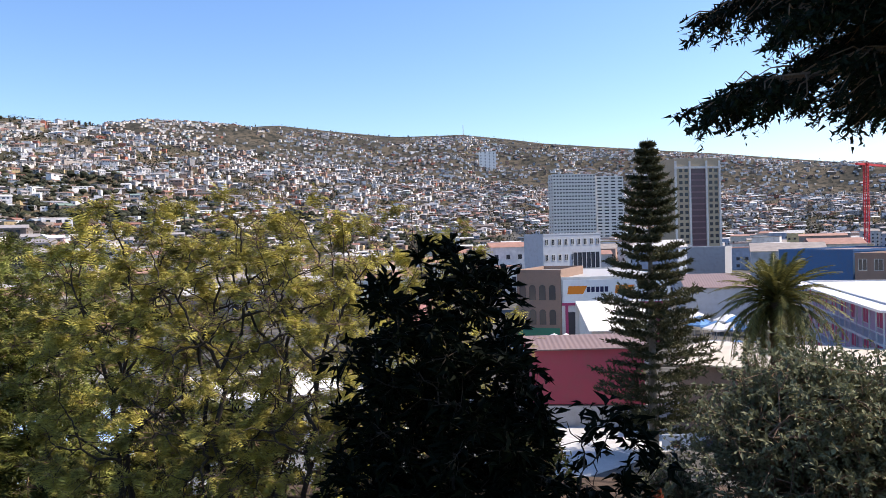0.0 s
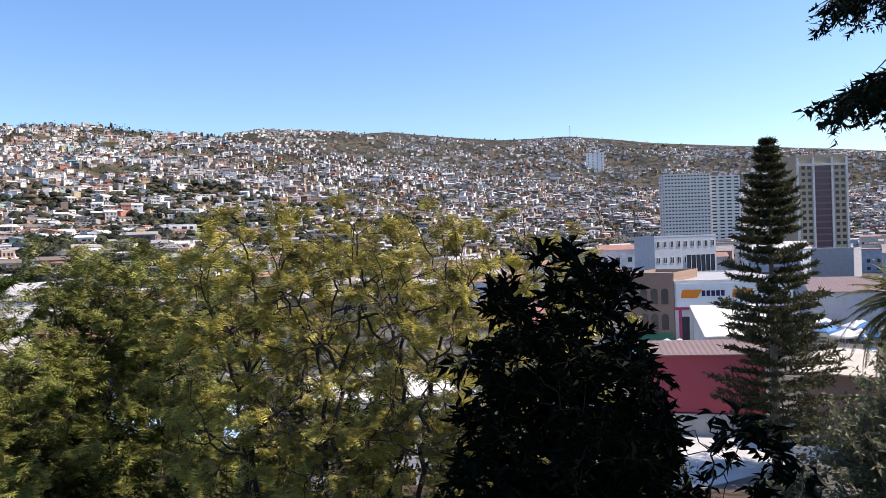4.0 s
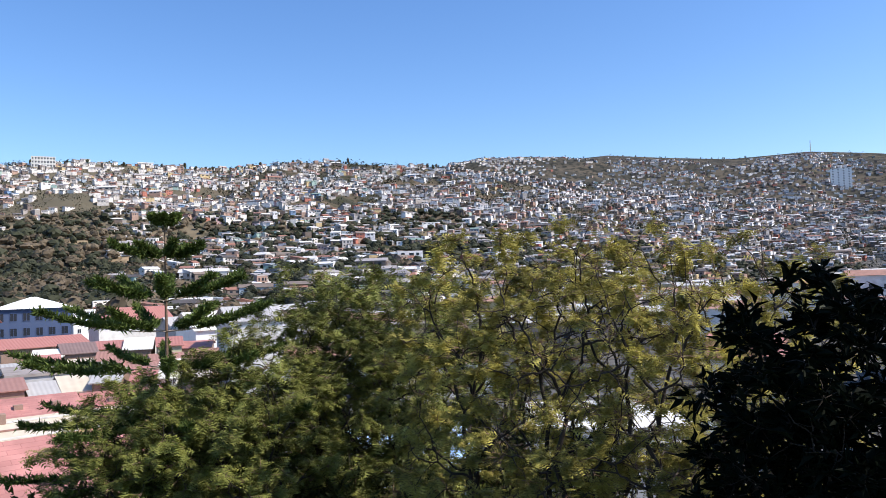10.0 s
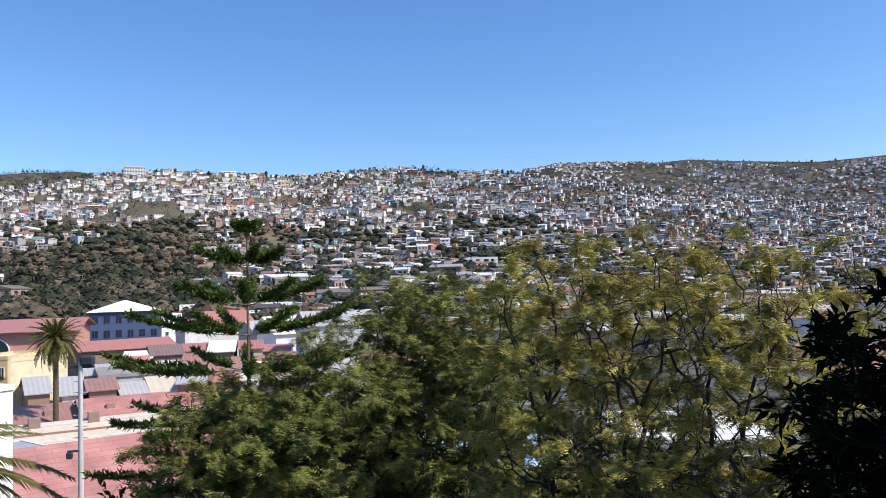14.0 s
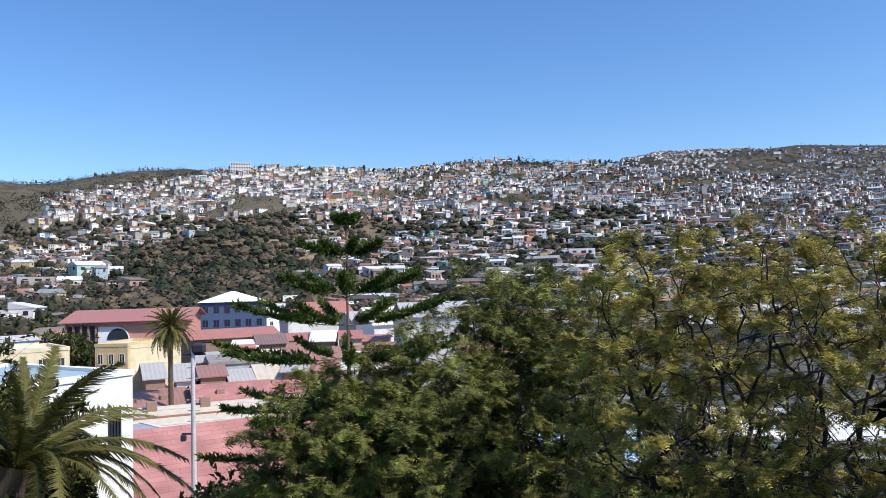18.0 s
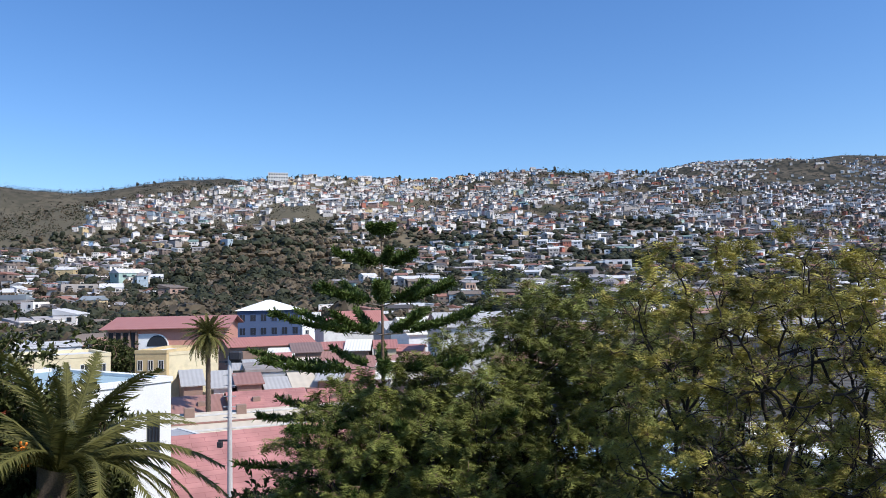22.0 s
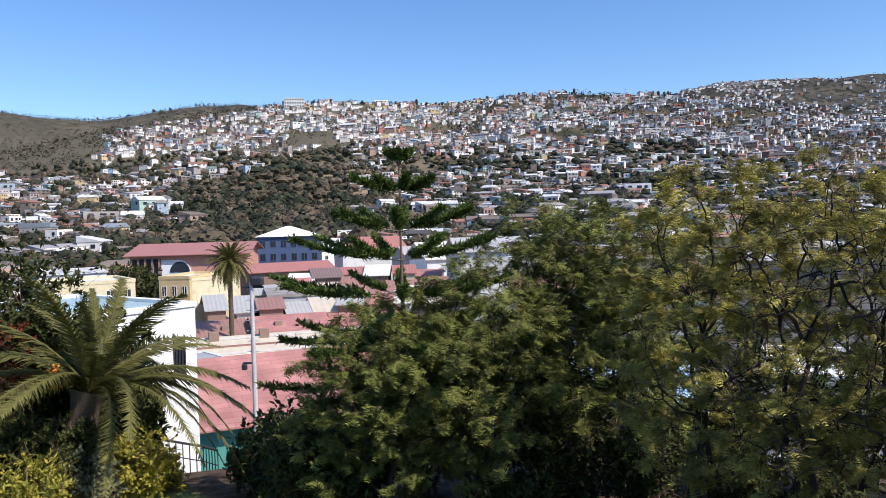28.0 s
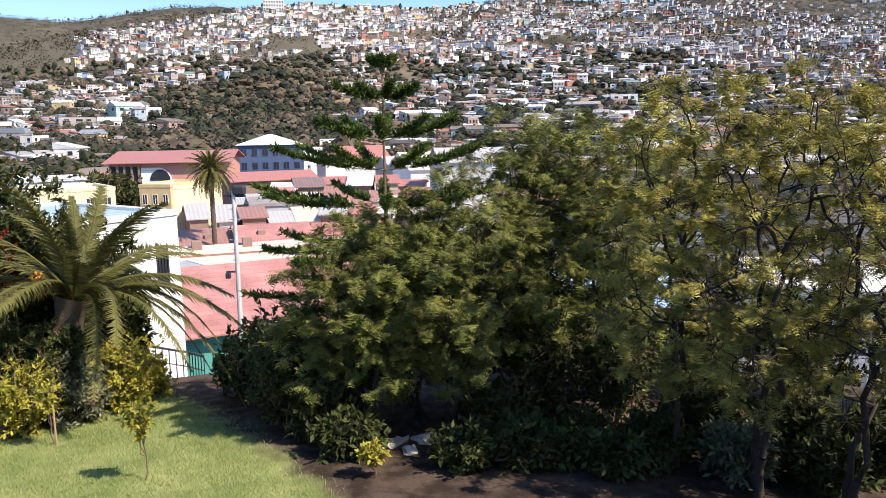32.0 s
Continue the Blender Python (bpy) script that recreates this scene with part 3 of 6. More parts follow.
def house_block(sel, wins_kept=14):
    """All houses of a selection as three meshes' worth of arrays: walls, roofs, windows."""
    out = {"wall": ([], []), "roof": ([], []), "window": ([], [])}
    count = dict.fromkeys(out, 0)
    for k in range(3):
        idx = sel[hkind[sel] == k]
        if not len(idx):
            continue
        c, s = np.cos(hrot[idx])[:, None], np.sin(hrot[idx])[:, None]
        wall, roof, wins = HOUSE[k]
        for key, pieces in (("wall", [wall]), ("roof", [roof]), ("window", wins[:wins_kept])):
            for v, f in pieces:
                v, f = np.asarray(v, float), np.asarray(f)
                if key == "window":      # far windows keep their outer face alone
                    f = f[[2 if v[:, 1].max() < -0.48 else 3 if v[:, 0].min() > 0.48 else 5]]
                lx, ly = v[None, :, 0] * hw[idx][:, None], v[None, :, 1] * hd[idx][:, None]
                p = np.stack([hx[idx][:, None] + lx * c - ly * s, hy[idx][:, None] + lx * s + ly * c, hz[idx][:, None] + v[None, :, 2] * hh[idx][:, None]], -1)
                off = count[key] + np.arange(len(idx))[:, None, None] * len(v)
                out[key][0].append(p.reshape(-1, 3))
                out[key][1].append((f[None] + off).reshape(-1, 4))
                count[key] += len(idx) * len(v)
    return out


NEAR_HOUSES = 300
near_sel = np.array([i for i in range(nh) if -40 < haz[i] < 36])[:NEAR_HOUSES]
rest = np.setdiff1d(np.arange(nh), near_sel)
# houses towards the right take the darker mix, with a ragged border
old = haz[rest] + gh.normal(0, 5, len(rest)) + (hr[rest] - 700) * 0.01 < -5
mid, back = rest[(hr[rest] < 760) & ~old], rest[(hr[rest] >= 760) & ~old]
dark_mid, dark_back = rest[(hr[rest] < 760) & old], rest[(hr[rest] >= 760) & old]
town = thing("hillside_houses", (0, 0, 0), "crowd of small white and pastel houses covering the hills", "houses", kind="stuff")
for sel, wk, paint in ((mid, 8, HWALL), (back, 3, HWALL), (dark_mid, 5, XWALL), (dark_back, 3, XWALL)):
    blk = house_block(sel, wk)
    for key, mtl in (("wall", paint), ("roof", HROOF), ("window", GLASS)):
        v, f = np.concatenate(blk[key][0]), np.concatenate(blk[key][1])
        q, t = clean(f)
        ob = part_mesh(key, mesh_of(key, v, [q, t], mtl), town)
        ob["kind"] = "stuff"
# the nearest houses, one by one
unit = []
for k in range(3):
    wall, roof, wins = HOUSE[k]
    fq, ft = clean(roof[1])
    unit.append((mesh_of("wall", wall[0], np.array(wall[1]), OWALL), mesh_of("roof", roof[0], [fq, ft], OROOF), [mesh_of("window", w[0], np.array(w[1]), GLASS) for w in wins[:8]]))
for i in near_sel:
    k = hkind[i]
    ob = thing("house", (hx[i], hy[i], hz[i]), ("small hillside house with a low gabled sheet roof", "small hillside house with a sloping lean-to roof", "small flat-roofed hillside house")[k],
               "house", "houses on the lower hillside", rz=hrot[i])
    ob.scale = (hw[i], hd[i], hh[i])
    part_mesh("wall", unit[k][0], ob)
    part_mesh("roof", unit[k][1], ob)
    for w in unit[k][2]:
        part_mesh("window", w, ob)


# ---- trees and scrub over the hills ----
def clumps(x, y, z, rad, tall, cards, seed):
    """Many crowns made of small turned leaf clumps: verts and quads."""
    g = np.random.default_rng(seed)
    n = len(x)
    d = g.normal(0, 1, (n, cards, 3))
    d /= np.linalg.norm(d, axis=2, keepdims=True)
    d *= g.uniform(0.45, 1.0, (n, cards, 1)) ** 0.5
    d[..., 2] = np.abs(d[..., 2]) * 1.0 + g.uniform(-0.15, 0.1, (n, cards))
    c = np.stack([x[:, None] + d[..., 0] * rad[:, None], y[:, None] + d[..., 1] * rad[:, None], z[:, None] + tall[:, None] * (0.12 + 0.88 * d[..., 2])], -1)
    size = rad[:, None, None] * g.uniform(0.1, 0.3, (n, cards, 1)) * (1 if cards < 20 else 0.75)
    out = d + g.normal(0, 0.35, (n, cards, 3)) + np.array([0, 0, 0.15])
    u = np.cross(out, g.normal(0, 1, (n, cards, 3)))
    u /= np.linalg.norm(u, axis=2, keepdims=True)
    w = np.cross(out, u)
    w /= np.linalg.norm(w, axis=2, keepdims=True)
    v = np.stack([c - u * size, c + w * size * 0.7, c + u * size, c - w * size * 0.7], 2).reshape(-1, 3)
    return v, np.arange(len(v)).reshape(-1, 4)



def cores(x, y, z, rad, tall, seed):
    """The dense inner part of each crown: a lumpy closed form under the leaf clumps."""
    g = np.random.default_rng(seed)
    p = (1 + 5 ** 0.5) / 2
    ico = np.array([(-1, p, 0), (1, p, 0), (-1, -p, 0), (1, -p, 0), (0, -1, p), (0, 1, p), (0, -1, -p), (0, 1, -p), (p, 0, -1), (p, 0, 1), (-p, 0, -1), (-p, 0, 1)]) / (1 + p * p) ** 0.5
    tri = np.array([(0, 11, 5), (0, 5, 1), (0, 1, 7), (0, 7, 10), (0, 10, 11), (1, 5, 9), (5, 11, 4), (11, 10, 2), (10, 7, 6), (7, 1, 8), (3, 9, 4), (3, 4, 2), (3, 2, 6), (3, 6, 8), (3, 8, 9), (4, 9, 5), (2, 4, 11), (6, 2, 10), (8, 6, 7), (9, 8, 1)])
    n = len(x)
    v = ico[None] * g.uniform(0.55, 0.95, (n, 12, 1))
    v = np.stack([x[:, None] + v[..., 0] * rad[:, None], y[:, None] + v[..., 1] * rad[:, None], z[:, None] + tall[:, None] * (0.45 + 0.5 * v[..., 2])], -1)
    return v.reshape(-1, 3), (tri[None] + np.arange(n)[:, None, None] * 12).reshape(-1, 3)


az3, r3, g3 = scatter(27000, -74, 42, 1.1, near_r, 21)
dens = woods(az3, r3) + np.interp(az3, (-12, -4, 4, 12, 20), (1.5, 1.1, 0.9, 1.15, 1.3)) * np.clip(1.7 - r3 / 900, 0.5, 1)
keep = g3.uniform(0, 1, len(az3)) < dens * 0.75
az3, r3 = az3[keep], r3[keep]
az4, r4, g4 = scatter(8000, -74, 42, 1.0, lambda a, u: ramp(a, *CREST_R) * 0.97 + (ramp(a, *FAR_R) - ramp(a, *CREST_R) * 0.97) * u, 22)
az5, r5, g5 = scatter(2100, 3, 31, 0.8, lambda a, u: 240 + 700 * u, 25)
keep = g5.uniform(0, 1, len(az5)) < wild(az5, r5) * (0.6 + 0.6 * wob(-np.sin(np.radians(az5)) * r5, np.cos(np.radians(az5)) * r5, 21, 4.4))
az5, r5 = az5[keep], r5[keep]
az6, r6, g6 = scatter(3400, 15, 43, 1.0, lambda a, u: ramp(a, *CREST_R) * 0.9 + (ramp(a, *FAR_R) - ramp(a, *CREST_R) * 0.9) * u, 26)
az7, r7, g7 = scatter(160, -36, 30, 1.0, lambda a, u: np.where((a > -14) & (a < 15), ramp(a, *CREST_R), ramp(a, *FAR_R)) * (0.985 + 0.012 * u), 27)
taz, trr = np.concatenate([az3, az4, az5, az6, az7]), np.concatenate([r3, r4, r5, r6, r7])
tx, ty, tz = -np.sin(np.radians(taz)) * trr, np.cos(np.radians(taz)) * trr, land(taz, trr)
gt = np.random.default_rng(23)
rad = gt.uniform(1.8, 4.6, len(tx)) * np.where(trr > 1000, 1.35, 1.0)
tall = rad * gt.uniform(1.0, 2.3, len(tx))
tall[-len(az7):] *= 0.95
rad[-len(az7):] *= 0.55
rad[:len(az3)] *= np.where(az3 < 3, 1.3, 1.1)
rv0 = len(az3) + len(az4)
rad[rv0:rv0 + len(az5)] *= gt.uniform(1.2, 2.3, len(az5))
tall[rv0:rv0 + len(az5)] *= gt.uniform(0.9, 1.6, len(az5))
nearby = trr < 560
brown = gt.uniform(0, 1, len(tx)) < np.where((taz > 5) & (trr < 900), 0.45 + 0.5 * wob(tx, ty, 24, 3.7), np.where(taz > 20, 0.5, 0.16))
grove = thing("hillside_trees", (0, 0, 0), "dark green, olive and dry brown trees and scrub on the hillsides", "trees", kind="stuff")
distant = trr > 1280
for mtl, sel in ((HILLTREE, ~brown & ~distant), (DRYTREE, brown & ~distant), (HAZETREE, distant)):
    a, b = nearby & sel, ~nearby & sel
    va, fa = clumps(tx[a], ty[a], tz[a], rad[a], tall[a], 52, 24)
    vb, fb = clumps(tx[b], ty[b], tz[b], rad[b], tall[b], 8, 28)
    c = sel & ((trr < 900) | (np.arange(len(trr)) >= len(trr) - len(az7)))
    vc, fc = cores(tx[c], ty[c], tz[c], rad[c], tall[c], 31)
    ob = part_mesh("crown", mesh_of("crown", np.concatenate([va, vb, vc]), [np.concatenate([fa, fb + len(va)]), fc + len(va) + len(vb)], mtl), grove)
    ob["kind"] = "stuff"

# ---- town buildings ----
def frame_of(a, b):
    """Length and heading of the line from a to b, for a building whose front runs along it."""
    d = b - a
    return d.length, math.atan2(d.y, d.x)


def building(name, left, right, depth, z0, z1, wall, label, category="building", floors=0, bays=0, roof=None, win=(0.5, 0.5), side_bays=0,
             parapet=0.4, group="", pane=None, trim=None, first=0.0, band=None, framed=True):
    """A block with its front from left to right (seen from the camera), going back by depth: walls, parapet roof and single windows."""
    a, b = V((left.x, left.y, 0)), V((right.x, right.y, 0))
    length, head = frame_of(a, b)
    ob = thing(name, (a.x, a.y, z0), label, category, group, rz=head)
    h = z1 - z0
    part("wall", slab(0, 0, 0, length, depth, h), wall, ob)
    bm = bmesh.new()
    t = 0.3
    for q in ((-0.05, -0.05, length + 0.05, t), (-0.05, depth - t, length + 0.05, depth + 0.05), (-0.05, t, t, depth - t), (length - t, t, length + 0.05, depth - t)):
        box(bm, q[0], q[1], h, q[2], q[3], h + parapet)
    part("parapet", bm, trim or wall, ob)
    part("roof", slab(t, t, h, length - t, depth - t, h + 0.06), roof or GREY, ob)
    if floors:
        fh = (h - first) / floors
        shared = {}
        for fl in range(floors):
            zc = first + fh * (fl + 0.55)
            for k in range(bays):
                bw = length / bays
                xc, ww, wh = bw * (k + 0.5), bw * win[0] / 2, fh * win[1] / 2
                if "f" not in shared:
                    fr = bmesh.new()
                    for q in ((-ww - 0.08, -wh - 0.1, ww + 0.08, -wh), (-ww - 0.08, wh, ww + 0.08, wh + 0.08), (-ww - 0.08, -wh, -ww, wh), (ww, -wh, ww + 0.08, wh), (-0.03, -wh, 0.03, wh)):
                        box(fr, q[0], -0.07, q[1], q[2], 0.02, q[3])
                    me = bpy.data.meshes.new("window_frame")
                    fr.to_mesh(me)
                    fr.free()
                    me.materials.append(trim or OFFWHITE)
                    pm = bpy.data.meshes.new("pane")
                    p = slab(-ww, -0.03, -wh, ww, 0.02, wh)
                    p.to_mesh(pm)
                    p.free()
                    pm.materials.append(pane or GLASS)
                    shared["f"] = me, pm
                w = part_mesh("window", shared["f"][0 if framed else 1], ob)
                w.location = (xc, 0, zc)
                if framed:
                    part_mesh("pane", shared["f"][1], w)
            for k in range(side_bays):
                for sx, sgn in ((0, 1), (length, -1)):
                    w = part_mesh("window", shared["f"][0 if framed else 1], ob)
                    w.location = (sx, depth / side_bays * (k + 0.5), zc)
                    w.rotation_euler = (0, 0, -math.pi / 2 if sgn > 0 else math.pi / 2)
                    if framed:
                        part_mesh("pane", shared["f"][1], w)
            if band:
                part("ledge", slab(-0.06, -0.12, first + fh * fl - 0.12, length + 0.06, 0.02, first + fh * fl + 0.12), band, ob)
    return ob


def shed(name, left, right, depth, z0, eave, ridge, wall, roof, label, category="building", group="", ridge_at=0.5, over=0.5):
    """A gabled hall with its eave along left to right; the ridge lies at a share of the depth."""
    a, b = V((left.x, left.y, 0)), V((right.x, right.y, 0))
    length, head = frame_of(a, b)
    ob = thing(name, (a.x, a.y, z0), label, category, group, rz=head)
    e, r, t = eave - z0, ridge - z0, 0.12
    prof = [(0, 0), (depth, 0), (depth, e), (depth * ridge_at, r), (0, e)]
    bm = prism([(x, z) for x, z in prof], 0, length)
    bm.transform(Matrix(((0, 1, 0, 0), (1, 0, 0, 0), (0, 0, 1, 0), (0, 0, 0, 1))))
    bmesh.ops.recalc_face_normals(bm, faces=bm.faces[:])
    part("wall", bm, wall, ob)
    slope1, slope2 = (r - e) / max(depth * ridge_at, 0.1), (r - e) / max(depth * (1 - ridge_at), 0.1)
    for nm, y0, zz0, y1, zz1 in (("roof", -over, e - slope1 * over + 0.03, depth * ridge_at, r + 0.03), ("roof", depth * ridge_at, r + 0.03, depth + over, e - slope2 * over + 0.03)):
        bm = bmesh.new()
        v = [bm.verts.new(c) for c in ((-over, y0, zz0), (length + over, y0, zz0), (length + over, y1, zz1), (-over, y1, zz1))]
        w = [bm.verts.new((c.co.x, c.co.y, c.co.z + t)) for c in v]
        bm.faces.new(w)
        bm.faces.new(v[::-1])
        for i in range(4):
            bm.faces.new((v[i], v[(i + 1) % 4], w[(i + 1) % 4], w[i]))
        part(nm, bm, roof, ob)
    return ob


# white slab block with many floors, its end wall in the sun
a, b = at(-46.2, 676), at(-49.3, 690)
tower = building("apartment_block", a, b, 13, 0, 71, OFFWHITE, "tall pale grey apartment slab with rows of balconies", "tower block", floors=24, bays=14, win=(0.6, 0.36), side_bays=2, trim=OFFWHITE, band=OFFWHITE, framed=False)
c1, c2 = at(-49.32, 694), at(-51.3, 704)
building("apartment_block", c1, c2, 16, 0, 69, OFFWHITE, "white apartment wing with stacked balconies", "tower block", floors=24, bays=4, win=(0.6, 0.4), trim=WHITE, framed=False, band=WHITE)
# brown office tower
oa, ob2 = at(-54.9, 392), at(-57.95, 404)
office = building("office_tower", oa, ob2, 20, 0, 52.5, TAN, "brown office tower with tan pilasters and dark glazing", "tower block", parapet=1.2)
ln, _ = frame_of(oa, ob2)
BRONZE = surface("bronze_glass", (0.1, 0.06, 0.075), rough=0.2, stain=0.1, spec=0.4)
for fl in range(16):
    z = 2.0 + fl * 2.95
    part("glazing", slab(ln * 0.36, -0.12, z, ln * 0.68, 0.02, z + 2.2), BRONZE, office, "dark bronze glazing")
    part("spandrel", slab(ln * 0.36, -0.2, z + 2.2, ln * 0.68, 0.02, z + 2.95), surface("plum_panel", (0.2, 0.12, 0.13)) if fl == 0 else bpy.data.materials["plum_panel"], office)
    for x in (0.1, 0.22, 0.76, 0.88):
        part("window", slab(ln * x, -0.1, z + 0.6, ln * (x + 0.07), 0.02, z + 2.2), GLASS, office)
for x in (0.0, 0.31, 0.68, 0.97):
    part("pilaster", slab(ln * x - 0.1, -0.7, 0, ln * x + ln * 0.035, 0.0, 52.4), OFFWHITE, office, "pale pilaster")
part("crown_band", slab(-0.3, -0.8, 48.6, ln + 0.3, 0.0, 49.6), OFFWHITE, office)
# white tower far up the hill
tr = next((r for r in range(1750, 2850, 10) if (float(land(-41.3, r)) - EYE) / r > math.tan(radians(5.2))), 2400)
building("apartment_tower", at(-40.72, tr), at(-42.0, tr), 26, float(land(-41.3, tr)) - 6, EYE + tr * math.tan(radians(6.45)), WHITE, "white apartment tower standing alone on the far slope", "tower block", floors=12, bays=4, win=(0.28, 0.35), side_bays=2, framed=False)
# low white-grey institute with a glazed corner
institute = building("institute", at(-45.4, 170), at(-49.6, 179), 8, 0, 17.2, PALE_GREY, "low grey-white institute building with strip windows", "building", floors=5, bays=9, win=(0.4, 0.36), roof=OFFWHITE)
ln, _ = frame_of(at(-45.4, 170), at(-49.6, 179))
part("glazing", slab(ln * 0.5, -0.14, 9.6, ln * 0.97, 0.02, 13.2), GLASS, institute, "dark glazed corner")
for k in range(7):
    x = ln * (0.5 + 0.47 * k / 6)
    part("mullion", slab(x - 0.06, -0.2, 9.6, x + 0.06, -0.14, 13.2), PALE_GREY, institute)
# store with a broad white sign board
store = building("store", at(-46.7, 115), at(-54.5, 118), 30, 0, 10.6, OFFWHITE, "broad white retail store with a lettered sign board", "building", roof=GREYROOF, parapet=0.25)
ln = (at(-54.5, 118) - at(-46.7, 115)).length
part("sign_board", slab(0.2, -0.35, 7.0, ln - 0.2, -0.02, 10.4), WHITE, store, "white sign board")
for x in (0.8, 7.8):
    bm = prism([(x, 8.3), (x + 2.3, 8.3), (x + 3.0, 9.5), (x + 0.2, 9.5)], -0.4, -0.36)
    part("sign_panel", bm, ORANGE, store, "orange slanted panel")
for k in range(5):
    part("sign_lettering", slab(3.7 + k * 0.66, -0.4, 8.55, 4.2 + k * 0.66, -0.36, 9.35), NAVY, store, "dark blue bars of lettering")
# dark sheet on the wall in place of the shade inside the open shop
part("shop_opening_shade", slab(0.5, -0.1, 0.6, ln - 0.5, 0.05, 5.6), DARK, store, "dark sheet painted as the shaded shop opening")
part("red_band", slab(0, -0.3, 6.6, ln, 0.0, 6.98), MAGENTA, store)
for k in range(6):
    part("column", slab(0.5 + k * ln / 6, -0.2, 0, 0.9 + k * ln / 6, 0.0, 6.6), MAGENTA, store)
# old brown house with arched windows
old = building("old_townhouse", at(-43.4, 117), at(-46.65, 115), 14, 0, 11.4, BROWNWALL, "old brown town house with arched upper windows", "building", roof=GREYROOF, parapet=0.6)
for k in range(4):
    for zc in (4.6, 8.3):
        bm = bmesh.new()
        n = 8
        xs = [(0.5 * math.cos(math.pi * i / n), 0.9 + 0.5 * math.sin(math.pi * i / n)) for i in range(n + 1)]
        bm.free()
        bm = prism([(0.5 + 0.0, -0.9)] + xs + [(-0.5, -0.9)], -0.06, 0.02)
        bmesh.ops.translate(bm, verts=bm.verts[:], vec=(0.9 + k * 1.55, 0, zc))
        part("arched_window", bm, GLASS, old)
part("ground_floor", slab(-0.02, -0.1, 0, 6.6, 0, 3.2), GREEN, old, "green painted ground floor")
# crimson hall behind the court and its neighbours
shed("crimson_hall", at(-44.5, 73), at(-52.6, 75), 8, 0, 6.2, 6.9, PINK, BROWNROOF, "long crimson hall with a low rusty sheet roof", "hall")
shed("cream_roofed_hall", at(-55.0, 68), at(-68.5, 66), 14, 0, 5.8, 6.4, BROWNWALL, CREAMROOF, "long low brown hall with a cream sheet roof", "hall")
building("court_wall", at(-30, 71), at(-60, 70.5), 0.25, 0, 1.9, GREY, "plain grey concrete wall behind the ball court", "wall", parapet=0.06)
court = tagged(new("ball_court", None), "pale concrete ball court slab with painted lines", "court")
bm = slab(8, 36, 0.0, 66, 62, 0.05)
part("slab", bm, COURT, court)
for k in range(4):
    part("painted_line", slab(20 + k * 9, 37, 0.05, 20.12 + k * 9, 61, 0.056), WHITE, court)
# school with galleries
sa, sb = at(-63.4, 120), at(-69.0, 80)
school = building("school", sa, sb, 14, 0, 9.4, PURPLE, "three-storey lilac school with open galleries and white roof", "school", floors=3, bays=9, win=(0.55, 0.55), roof=WHITE, pane=MAGENTA, trim=PALE_GREY, band=PALE_GREY, parapet=0.35)
ln, _ = frame_of(V((sa.x, sa.y, 0)), V((sb.x, sb.y, 0)))
for fl in range(3):
    part("gallery_slab", slab(0, -1.6, fl * 3.13 - 0.15, ln, 0, fl * 3.13 + 0.1), PALE_GREY, school)
    for k in range(19):
        part("post", slab(k * ln / 18 - 0.06, -1.6, fl * 3.13, k * ln / 18 + 0.06, -1.48, fl * 3.13 + 3.0), PALE_GREY, school)
    part("handrail", slab(0, -1.62, fl * 3.13 + 0.95, ln, -1.55, fl * 3.13 + 1.05), PALE_GREY, school)
part("eave", slab(-0.6, -2.0, 9.3, ln + 0.6, 14.6, 9.55), WHITE, school)
building("blue_warehouse", at(-61.7, 175), at(-66.2, 165), 25, 0, 12.6, DEEPBLUE, "long deep blue warehouse wall", "building", roof=BROWNROOF)
building("brown_warehouse", at(-66.3, 162), at(-72, 155), 25, 0, 12.0, BROWNWALL, "long brown brick warehouse with small windows", "building", roof=GREYROOF, floors=3, bays=6)
building("grey_block", at(-55.0, 250), at(-58.2, 248), 18, 0, 12.0, GREY, "plain grey block below the office tower", "building", roof=OFFWHITE)
shed("grey_warehouse", at(-55.6, 150), at(-60.3, 152), 20, 0, 6.6, 8.6, PALE_GREY, BROWNROOF, "grey warehouse with a shallow sheet roof", "building")

# white canopy, market tents and parked cars before the store
shed("white_canopy", at(-48.9, 93), at(-53.2, 95), 7, 0, 5.6, 8.4, OFFWHITE, WHITEROOF, "broad white sheet canopy before the store", "canopy", ridge_at=0.97)
gm = np.random.default_rng(43)
TENTBLUE = surface("blue_tent_cloth", (0.1, 0.25, 0.5), vary=0.1, stain=0.1)
for i in range(20):
    az = gm.uniform(-60.5, -55.6) if i > 7 else gm.uniform(-48.5, -43.5)
    p = at(az, gm.uniform(122, 146) if i > 7 else gm.uniform(98, 110))
    blue_one = gm.uniform() < 0.35
    t = thing("market_tent", p, "blue square market tent" if blue_one else "white square market tent with open sides", "tent", "market tents on the street", rz=gm.uniform(0, 1.5))
    bm = bmesh.new()
    v = [bm.verts.new(c) for c in ((-1.6, -1.6, 2.2), (1.6, -1.6, 2.2), (1.6, 1.6, 2.2), (-1.6, 1.6, 2.2), (0, 0, 3.2))]
    w = [bm.verts.new((q.co.x, q.co.y, 1.95)) for q in v[:4]]
    for k in range(4):
        bm.faces.new((v[k], v[(k + 1) % 4], v[4]))
        bm.faces.new((w[k], w[(k + 1) % 4], v[(k + 1) % 4], v[k]))
    part("canopy", bm, TENTBLUE if blue_one else WHITE, t)
    for sx in (-1.5, 1.5):
        for sy in (-1.5, 1.5):
            part("leg", slab(sx - 0.03, sy - 0.03, 0, sx + 0.03, sy + 0.03, 2.2), GREY, t)


